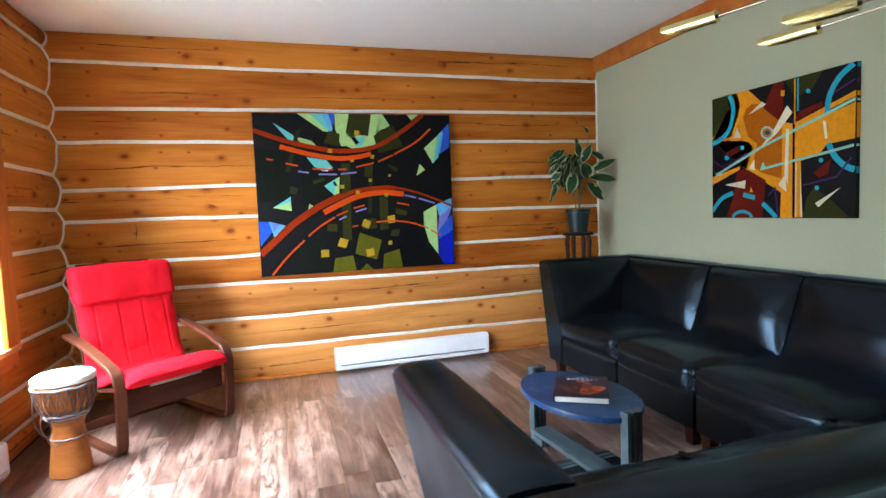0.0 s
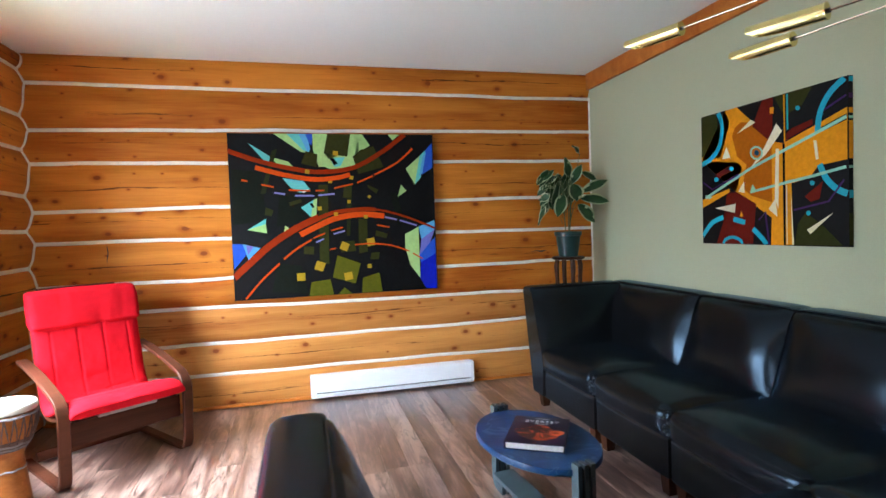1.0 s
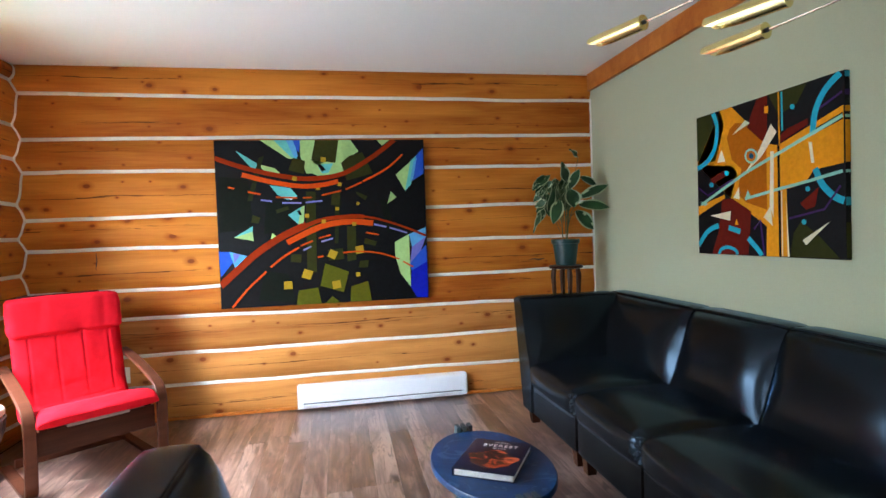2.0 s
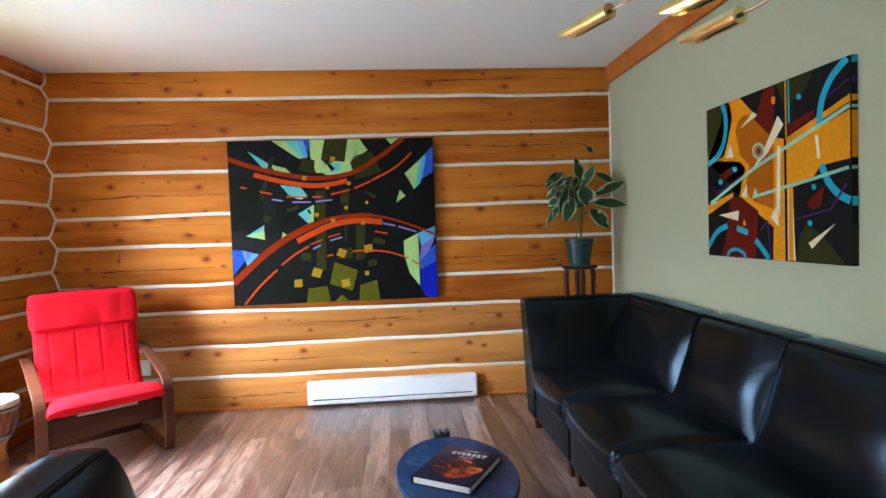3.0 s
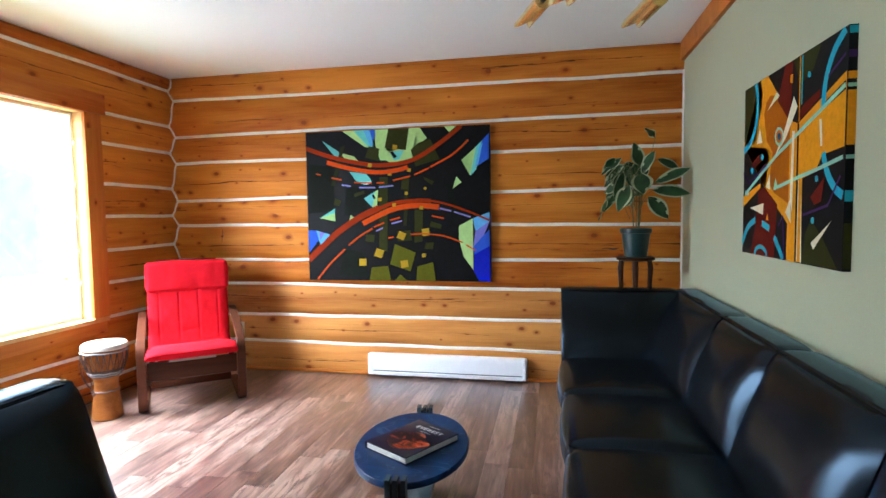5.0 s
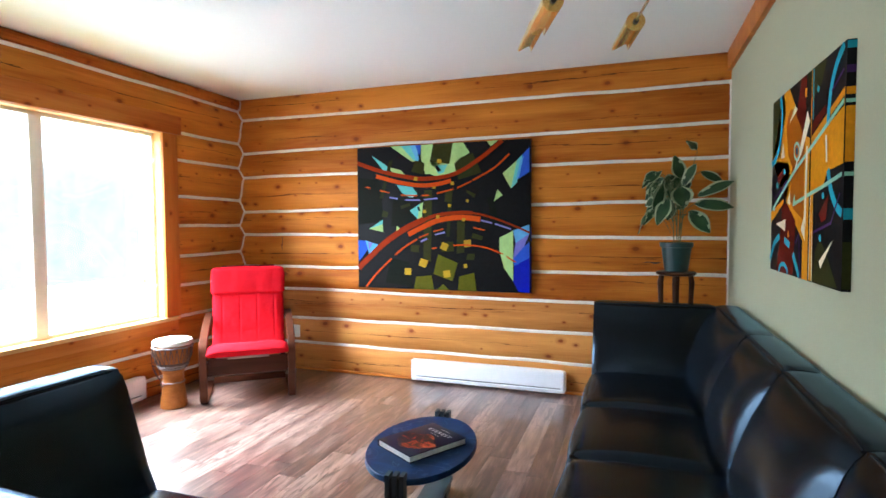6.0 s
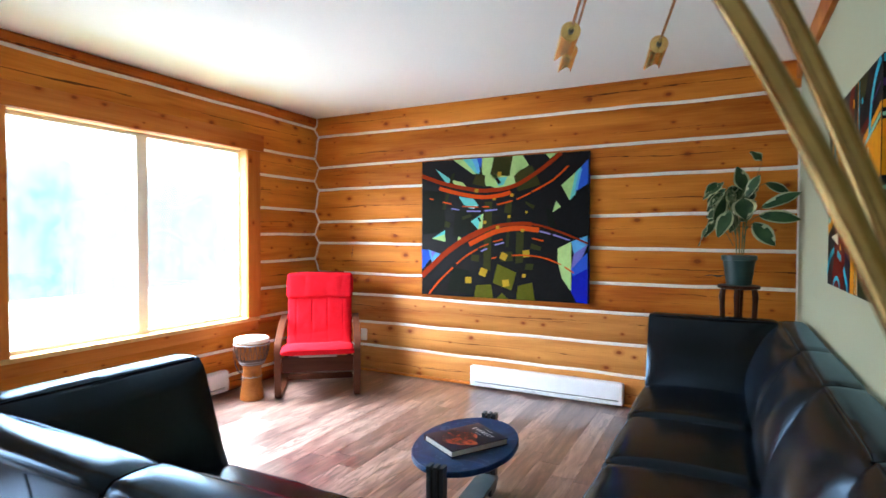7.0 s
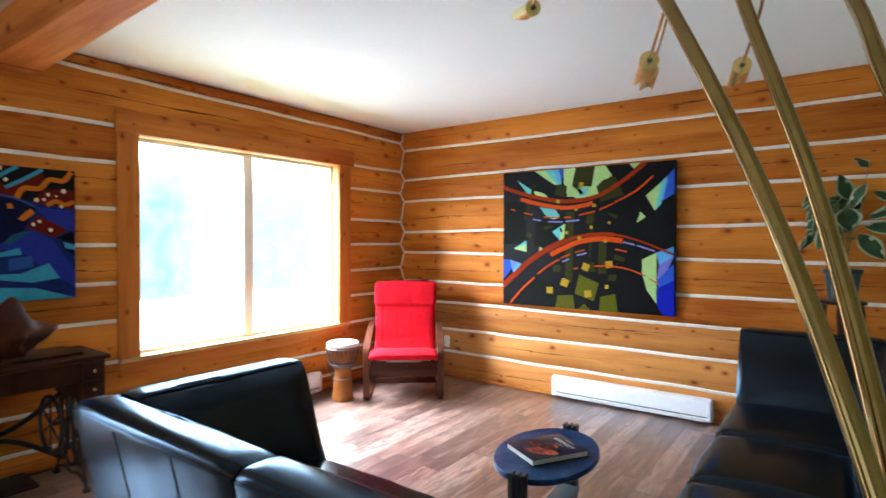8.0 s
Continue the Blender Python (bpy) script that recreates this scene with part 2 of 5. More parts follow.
# each line of chinking: its height at the wall's start and end
BACK_LINES = [(0.0, 0.0), (0.260, 0.233), (0.482, 0.489), (0.758, 0.716), (0.957, 0.966), (1.262, 1.231), (1.472, 1.506), (1.800, 1.812), (2.030, 2.054), (2.341, 2.333), (ZC, ZC)]
LEFT_LINES = [(0.0, 0.0), (0.16, 0.12), (0.37, 0.34), (0.60, 0.58), (0.855, 0.848), (1.11, 1.09), (1.355, 1.343), (1.60, 1.582), (1.885, 1.89), (2.14, 2.12), (2.49, 2.43), (ZC, ZC)]
WIN_Y0, WIN_Y1, WIN_Z0, WIN_Z1 = 1.570, 3.374, 0.600, 2.085
XS = -1.43  # the chinked face of the window wall


def line_height(lines, i, k, f, seed):
    """The height of chinking line i at the fraction f along the wall, with the waver of hand-laid logs."""
    if i == 0 or i == len(lines) - 1:
        return lines[i][0]
    lo, hi = lines[i]
    return lo + (hi - lo) * f + 0.009 * noise.noise((f * 9 + seed, i * 3.7, 0.5)) + 0.004 * noise.noise((f * 26, i * 5.1 + seed, 2.5))


def swell(u):
    """How far a log's face stands out, for u from 0 at its lower edge to 1 at its upper."""
    return BULGE * (1 - abs(2 * u - 1) ** 3.2)


def face_at(lines, z, f, seed):
    for i in range(len(lines) - 1):
        a, b = line_height(lines, i, 0, f, seed), line_height(lines, i + 1, 0, f, seed)
        if a <= z <= b:
            return swell((z - a) / (b - a))
    return 0.0


def log_wall(wall, lines, length, m, seed, spans, pale=0):
    """Logs and chinking, as children of wall. spans(i): the stretches (start, end) in metres that course i has; the
    lowest pale courses use the paler pine.
    """
    for i in range(len(lines) - 1):
        for s0, s1 in spans(i):
            steps = max(3, int((s1 - s0) / 0.16))
            rings = []
            for k in range(steps + 1):
                s = s0 + (s1 - s0) * k / steps
                f = s / length
                lo = line_height(lines, i, k, f, seed) + (GAP / 2 if i else 0)
                hi = line_height(lines, i + 1, k, f, seed) - (GAP / 2 if i < len(lines) - 2 else 0)
                fat = 1 + 0.18 * noise.noise((s * 1.3 + seed * 7, i * 2.9, 7.5))
                ring = []
                for j in range(9):
                    u = j / 8
                    ring.append((s, -swell(0.04 + 0.92 * u) * fat, lo + (hi - lo) * u))
                ring += [(s, 0.2, hi), (s, 0.2, lo)]
                rings.append(ring)
            mid = Vector(((s0 + s1) / 2, 0, (lines[i][0] + lines[i + 1][0]) / 2))
            bm = loft(bmesh.new(), [[Vector(p) - mid for p in r] for r in rings])
            ob = part("log", bm, pale_log_wood if i < pale else log_wood, wall, sharp=50)
            ob.matrix_basis = m @ Matrix.Translation(mid)
    for i in range(1, len(lines) - 1):
        for s0, s1 in {*spans(i), *spans(i - 1)} if spans(i) == spans(i - 1) else {*min(spans(i), spans(i - 1), key=lambda q: sum(b - a for a, b in q))}:
            steps = max(4, int((s1 - s0) / 0.07))
            rings = []
            for k in range(steps + 1):
                s = s0 + (s1 - s0) * k / steps
                z = line_height(lines, i, k, s / length, seed)
                h = GAP / 2 + 0.0045 + 0.0035 * noise.noise((s * 14, i * 1.7, seed))
                rings.append([(s, -0.004, z - h), (s, -0.0095, z - h * 0.5), (s, -0.0105, z + h * 0.5), (s, -0.004, z + h), (s, 0.06, z + h), (s, 0.06, z - h)])
            ob = part("chinking", loft(bmesh.new(), rings), chink_white, wall)
            ob.matrix_basis = m


wall_back = tagged(part("wall_back", one_box(XL - 0.25, XR + 0.1, YB + 0.19, YB + 0.25, 0, ZC, 0), log_wood), "wall of honey-stained pine logs with white chinking", "wall", kind="structure")
log_wall(wall_back, BACK_LINES, XR - XL, pose(XL, YB, 0), 1.0, lambda i: [(0.0, XR - XL)], 3)



def on_back_wall(x, z, proud=0.0):
    """A point on the face of the back wall's fifth log."""
    f = (x - XL) / (XR - XL)
    lo, hi = line_height(BACK_LINES, 4, 0, f, 1.0), line_height(BACK_LINES, 5, 0, f, 1.0)
    fat = 1 + 0.18 * noise.noise(((x - XL) * 1.3 + 7.0, 4 * 2.9, 7.5))
    return (x, YB - swell(0.04 + 0.92 * max(0.0, min(1.0, (z - lo) / (hi - lo)))) * fat - proud, z)


part("check", tube(bmesh.new(), [on_back_wall(-0.945 + 0.004 * math.sin(z * 60), z) for z in np.linspace(1.11, 1.235, 9)], [0.001, 0.002, 0.003, 0.0035, 0.003, 0.003, 0.0025, 0.002, 0.001], 6), dark_gap, wall_back, "short upright drying crack")
part("check", tube(bmesh.new(), [on_back_wall(x, 1.052 + 0.004 * math.sin(x * 70)) for x in np.linspace(2.22, 2.36, 9)], [0.001, 0.003, 0.004, 0.003, 0.005, 0.007, 0.006, 0.003, 0.001], 6), dark_gap, wall_back, "dark gouge in the log")

left_len = YB - YF
DOOR_0, DOOR_1, DOOR_Z = -0.74, -0.24, 2.0


def left_spans(i):
    if 3 <= i <= 8:
        return [(0.0, DOOR_0 - YF), (DOOR_1 - YF, WIN_Y0 - 0.06 - YF), (WIN_Y1 + 0.12 - YF, left_len)]
    if i < 3:
        return [(0.0, DOOR_0 - YF), (DOOR_1 - YF, left_len)]
    return [(0.0, left_len)]


bm = bmesh.new()
box(bm, XL - 0.25, XL - 0.19, YF, DOOR_0, 0, ZC)
box(bm, XL - 0.25, XL - 0.19, DOOR_0, DOOR_1, DOOR_Z, ZC)
box(bm, XL - 0.25, XL - 0.19, DOOR_1, WIN_Y0, 0, ZC)
box(bm, XL - 0.25, XL - 0.19, WIN_Y1 + 0.26, YB + 0.19, 0, ZC)
box(bm, XL - 0.25, XL - 0.19, WIN_Y0, WIN_Y1 + 0.26, 0, WIN_Z0)
box(bm, XL - 0.25, XL - 0.19, WIN_Y0, WIN_Y1 + 0.26, WIN_Z1, ZC)
wall_left = tagged(part("wall_left", bm, log_wood), "log wall with white chinking and a wide window", "wall", kind="structure")
log_wall(wall_left, LEFT_LINES, left_len, pose(XS, YF, 0, 0, 0, 90), 5.0, left_spans)

# caulk that follows the logs' ends in the corner
pts = []
for k in range(121):
    z = 0.02 + (ZC - 0.03) * k / 120
    pts.append((XS + face_at(LEFT_LINES, z, 1.0, 5.0) + 0.004, YB - face_at(BACK_LINES, z, 0.0, 1.0) - 0.003, z))
part("corner_chinking", tube(bmesh.new(), pts, 0.008, 6), chink_white, wall_back)

wall_right = tagged(part("wall_right", one_box(XR, XR + 0.12, YF, YB + 0.2, 0, ZC, 0), green_paint), "smooth sage-green painted wall", "wall", kind="structure")
part("corner_bead", tube(bmesh.new(), [(XR - 0.003, YB - 0.036, z) for z in np.linspace(0, 2.34, 20)], 0.009, 6), chink_white, wall_right)
trim = tagged(part("trim", one_box(XR - 0.028, XR, YF, YB - 0.03, ZC - 0.135, ZC, 0.004), trim_wood), "stained pine board along the ceiling", "trim", kind="structure")
# the rear wall's opening is added to let fill light in
bm = bmesh.new()
box(bm, XL - 0.25, 0.2, YF - 0.15, YF, 0, ZC)
box(bm, 2.0, XR + 0.12, YF - 0.15, YF, 0, ZC)
box(bm, 0.2, 2.0, YF - 0.15, YF, 2.1, ZC)
wall_rear = tagged(part("wall_rear", bm, outer_paint), "plain plastered wall with an opening added for fill light", "wall", kind="structure")
ceiling = tagged(part("ceiling", one_box(XL - 0.25, XR + 0.12, YF - 0.15, YB + 0.25, ZC, ZC + 0.15, 0), ceiling_white), "flat white painted ceiling", "ceiling", kind="structure")
base_rail = tagged(part("baseboard", one_box(XL + 0.03, XR, YB - 0.052, YB - 0.028, 0.006, 0.03, 0.006), trim_wood), "narrow pine strip along the floor", "baseboard", kind="structure")

# the hewn beam across the ceiling
bm = bmesh.new()
rings = []
for k in range(25):
    s = XL - 0.02 + (XR - XL) * k / 24
    w = 0.006 * noise.noise((s * 2.1, 3.3, 0))
    far = 0.922 - 0.051 * s
    rings.append([(s, 0.735 + w, 2.36), (s, 0.746 + w, 2.346), (s, far + w, 2.345 + 0.3 * w), (s, far + 0.018 + w, 2.362), (s, far + 0.026, 2.539), (s, 0.728, 2.539)])
beam = tagged(part("beam", loft(bm, rings), beam_wood, sharp=30), "hewn pine beam across the ceiling", "beam", kind="structure")

# the floor's underlay; its planks are laid at the end of the file
floor = tagged(part("floor", one_box(XL - 0.25, XR + 0.12, YF - 0.15, YB + 0.25, -0.12, -0.004, 0), dark_gap), "brown wood-look laminate planks", "floor", kind="structure")

# ---- the window ----
window = thing("window_1", "wide two-pane window with pine casing, bright outside", "window", kind="structure")
XW = -1.475
XI = -1.407
bm = bmesh.new()
box(bm, XW - 0.06, XW - 0.012, WIN_Y0, WIN_Y0 + 0.020, WIN_Z0, WIN_Z1, 0.004)
box(bm, XW - 0.06, XW - 0.012, WIN_Y1 - 0.020, WIN_Y1, WIN_Z0, WIN_Z1, 0.004)
box(bm, XW - 0.06, XW - 0.012, WIN_Y0 + 0.020, WIN_Y1 - 0.020, WIN_Z0, WIN_Z0 + 0.025, 0.004)
box(bm, XW - 0.06, XW - 0.012, WIN_Y0 + 0.020, WIN_Y1 - 0.020, WIN_Z1 - 0.025, WIN_Z1, 0.004)
part("window_frame", bm, vinyl, window, "cream window frame")
part("mullion", one_box(XW - 0.05, XW + 0.02, 2.402, 2.488, WIN_Z0 + 0.025, WIN_Z1 - 0.025), vinyl, window, "cream upright between the panes")
for a, b in ((WIN_Y0 + 0.020, 2.402), (2.488, WIN_Y1 - 0.020)):
    pane = part("pane", one_box(XW - 0.036, XW - 0.030, a, b, WIN_Z0 + 0.025, WIN_Z1 - 0.025, 0), glass, window, "clear glass pane")
    pane.visible_shadow = False
# pine lining of the opening, then the flat casing on the logs
for name, args in (("outer_jamb", (XW - 0.20, XW - 0.061, WIN_Y0 - 0.045, WIN_Y0 - 0.020, WIN_Z0, WIN_Z1)), ("outer_jamb", (XW - 0.20, XW - 0.061, WIN_Y1 + 0.020, WIN_Y1 + 0.045, WIN_Z0, WIN_Z1)),
                   ("jamb", (XW - 0.011, XI, WIN_Y0 - 0.02, WIN_Y0, WIN_Z0, WIN_Z1)), ("jamb", (XW - 0.011, XI, WIN_Y1, WIN_Y1 + 0.02, WIN_Z0, WIN_Z1)),
                   ("head_jamb", (XW - 0.011, XI, WIN_Y0 - 0.02, WIN_Y1 + 0.02, WIN_Z1, WIN_Z1 + 0.02)), ("window_sill", (XW - 0.011, XI + 0.03, WIN_Y0 - 0.13, WIN_Y1 + 0.13, WIN_Z0 - 0.03, WIN_Z0))):
    part(name, one_box(*args), lit_lining_wood, window)


def casing(name, y0, y1, z0, z1, x1, upright):
    """A flat board whose grain runs along its length."""
    w, h = y1 - y0, z1 - z0
    if upright:
        ob = part(name, one_box(-h / 2, h / 2, -0.011, 0.011, -w / 2, w / 2), trim_wood, window)
        ob.matrix_basis = pose(x1 - 0.011, (y0 + y1) / 2, (z0 + z1) / 2, 0, 90, 0) @ pose(0, 0, 0, 90, 0, 0)
    else:
        ob = part(name, one_box(-w / 2, w / 2, -0.011, 0.011, -h / 2, h / 2), trim_wood, window)
        ob.matrix_basis = pose(x1 - 0.011, (y0 + y1) / 2, (z0 + z1) / 2, 0, 0, 90)


casing("casing", WIN_Y0 - 0.144, WIN_Y0 - 0.002, WIN_Z0, WIN_Z1 + 0.004, XI + 0.022, True)
casing("casing", WIN_Y1 + 0.002, WIN_Y1 + 0.148, WIN_Z0, WIN_Z1 + 0.004, XI + 0.022, True)
casing("head_casing", WIN_Y0 - 0.153, WIN_Y1 + 0.19, WIN_Z1 + 0.006, WIN_Z1 + 0.155, XI + 0.026, False)
casing("apron", WIN_Y0 - 0.13, WIN_Y1 + 0.12, WIN_Z0 - 0.115, WIN_Z0 - 0.031, XI + 0.016, False)

# unseen glazed opening added further along this wall, to light the sofa backs
door = thing("added_door_1", "unseen glazed opening added to let light in, pine frame", "door", kind="structure")
for args in ((DOOR_0, DOOR_0 + 0.09, 0.0, DOOR_Z), (DOOR_1 - 0.09, DOOR_1, 0.0, DOOR_Z), (DOOR_0 + 0.09, DOOR_1 - 0.09, 0.0, 0.16), (DOOR_0 + 0.09, DOOR_1 - 0.09, DOOR_Z - 0.11, DOOR_Z)):
    part("door_frame", one_box(XW - 0.05, XI + 0.02, *args), trim_wood, door)
pane = part("pane", one_box(XW - 0.022, XW - 0.016, DOOR_0 + 0.09, DOOR_1 - 0.09, 0.16, DOOR_Z - 0.11, 0), glass, door)
pane.visible_shadow = False

# ---- outside: lawn, far trees and glowing sheets for daylight ----
n = Nodes("grass")
n.done(n.ramp(n.noise(n.coords((1, 1, 1), False), 3.0, 5), (0.3, (0.10, 0.16, 0.05)), (0.7, (0.22, 0.30, 0.10))), 0.9)
bm = bmesh.new()
box(bm, -60, XL - 0.26, -60, 60, -0.75, -0.7)
ground = tagged(part("ground", bm, n.mat), "sunlit lawn outside the window", "ground", kind="structure")

# glowing sheet of trees that stands in for daylight through the window
n = Nodes("glowing_trees")
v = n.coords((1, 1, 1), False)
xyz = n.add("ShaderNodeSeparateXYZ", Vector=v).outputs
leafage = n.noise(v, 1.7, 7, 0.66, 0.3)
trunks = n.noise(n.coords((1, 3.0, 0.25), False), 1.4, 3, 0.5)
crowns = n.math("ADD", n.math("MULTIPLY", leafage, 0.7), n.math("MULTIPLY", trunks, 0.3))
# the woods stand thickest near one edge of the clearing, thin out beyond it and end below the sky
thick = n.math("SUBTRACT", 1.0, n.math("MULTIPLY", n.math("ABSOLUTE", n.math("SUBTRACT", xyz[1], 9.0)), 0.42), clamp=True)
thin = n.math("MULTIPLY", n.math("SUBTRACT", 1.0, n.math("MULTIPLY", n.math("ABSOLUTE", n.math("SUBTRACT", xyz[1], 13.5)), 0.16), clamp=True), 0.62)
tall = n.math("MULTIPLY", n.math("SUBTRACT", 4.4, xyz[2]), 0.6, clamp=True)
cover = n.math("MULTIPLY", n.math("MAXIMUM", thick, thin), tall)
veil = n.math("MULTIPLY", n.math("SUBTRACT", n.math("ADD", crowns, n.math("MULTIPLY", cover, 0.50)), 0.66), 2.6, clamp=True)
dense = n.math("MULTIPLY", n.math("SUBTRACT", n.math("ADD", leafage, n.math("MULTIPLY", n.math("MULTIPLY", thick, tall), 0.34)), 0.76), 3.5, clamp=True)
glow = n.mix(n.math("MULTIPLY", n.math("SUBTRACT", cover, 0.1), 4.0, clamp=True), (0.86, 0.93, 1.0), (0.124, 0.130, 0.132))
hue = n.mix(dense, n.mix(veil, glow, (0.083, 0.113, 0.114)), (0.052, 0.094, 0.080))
# above the trees, out of view, stronger glow lights the floor
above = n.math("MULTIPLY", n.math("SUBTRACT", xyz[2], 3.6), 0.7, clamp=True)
# towards low y, out of view, extra glow lights the back wall
side_boost = n.math("MULTIPLY", n.math("SUBTRACT", 4.0, xyz[1]), 0.08, clamp=True)
em = n.add("ShaderNodeEmission", Color=hue, Strength=n.math("MULTIPLY", n.math("ADD", 1.15, n.math("MULTIPLY", above, 2.3)), n.math("ADD", 1.0, n.math("MULTIPLY", side_boost, 0.85))))
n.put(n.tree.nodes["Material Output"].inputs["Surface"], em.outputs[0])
# glowing sheet in place of sunlit ground, throws light up onto the ceiling
haze = Nodes("glowing_ground")
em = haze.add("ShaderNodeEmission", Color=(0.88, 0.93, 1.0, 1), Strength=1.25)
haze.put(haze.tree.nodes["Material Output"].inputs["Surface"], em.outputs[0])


def sheet(name, corners, material, label):
    bm = bmesh.new()
    bm.faces.new([bm.verts.new(p) for p in corners])
    return tagged(part(name, bm, material), label, "backdrop", kind="structure")


sheet("backdrop", ((-16, -30, -0.75), (-16, 22, -0.75), (-16, 22, 14), (-16, -30, 14)), n.mat, "pale trees far outside, glowing to light the room")
sheet("backdrop", ((-3.2, -30, -0.64), (-3.2, 22, -0.64), (-16, 22, -0.6), (-16, -30, -0.6)), haze.mat, "glowing sheet for the clearing, lights the ceiling")
# unseen glowing sheet added as fill light through the rear opening
rear = Nodes("rear_fill")
em = rear.add("ShaderNodeEmission", Color=(0.92, 0.96, 1.0, 1), Strength=0.2)
rear.put(rear.tree.nodes["Material Output"].inputs["Surface"], em.outputs[0])
sheet("backdrop", ((-6, -7, -0.6), (8, -7, -0.6), (8, -7, 6), (-6, -7, 6)), rear.mat, "unseen glowing sheet, added fill light behind the rear opening")


# ---- sofas ----
SEAT, TOP = 0.445, 0.825
# the slab of a back or side: (distance in from its outer top edge, height)
SLAB = [(0.15, 0.085), (0.0, TOP - 0.03), (0.005, TOP - 0.010), (0.022, TOP + 0.004), (0.065, TOP + 0.0075), (0.108, TOP + 0.007), (0.128, TOP + 0.003), (0.136, TOP - 0.010), (0.150, TOP - 0.022), (0.172, 0.76), (0.188, 0.715), (0.205, 0.665), (0.228, 0.605), (0.252, 0.55), (0.28, 0.475), (0.31, 0.40), (0.33, 0.30), (0.31, 0.085)]

# how far each point of the slab's face swells
PUFF = {8: 0.25, 9: 0.7, 10: 0.95, 11: 1.12, 12: 1.15, 13: 1.05, 14: 0.75, 15: 0.3}


def slab(length, place, ends=0.014, puff=0.058, upright=False):
    """A leaning upholstered slab with swollen face and rounded ends; place(s, a, z) sets it in the unit."""
    rings = []
    steps = 26
    for k in range(steps + 1):
        t = k / steps
        s = length * t
        edge = min(t, 1 - t) * length
        q = min(1.0, edge / (0.05 if upright else 0.09))
        q = math.sqrt(1 - (1 - q) ** 2)
        full = 1 - abs(2 * t - 1) ** 4
        ring = []
        ca, cz = 0.2, 0.48
        for j, (a, z) in enumerate(SLAB):
            shrink = ends * (1 - q)
            da, dz = ca - a, cz - z
            dist = math.hypot(da, dz)
            a2, z2 = a + da / dist * shrink, z + dz / dist * shrink * 0.6
            a2 += puff * full * PUFF.get(j, 0.0) * (0.45 if upright else 1.0)
            if j in PUFF:
                z2 += 0.008 * full
            a2 += 0.003 * noise.noise((s * 6, j * 0.9, length))
            ring.append(place(s, a2, z2))
        rings.append(ring)
    return loft(bmesh.new(), rings)


def lean_in(z):
    """How far the outer face of a slab leans in at a height."""
    return 0.15 * (TOP - 0.03 - z) / (TOP - 0.115)


def welt(place, s0, s1, length, a, z, ends):
    """The stitched edge of a slab, drawn in with it towards its ends."""
    pts = []
    for s in np.linspace(s0, s1, 30):
        q = min(1.0, max(0.0, min(s, length - s)) / 0.09) if s <= length else 1.0
        shrink = ends * (1 - math.sqrt(1 - (1 - q) ** 2))
        da, dz = 0.2 - a, 0.48 - z
        dist = math.hypot(da, dz)
        pts.append(place(s, a + da / dist * shrink, z + dz / dist * shrink * 0.6))
    return tube(bmesh.new(), pts, 0.0042, 6)


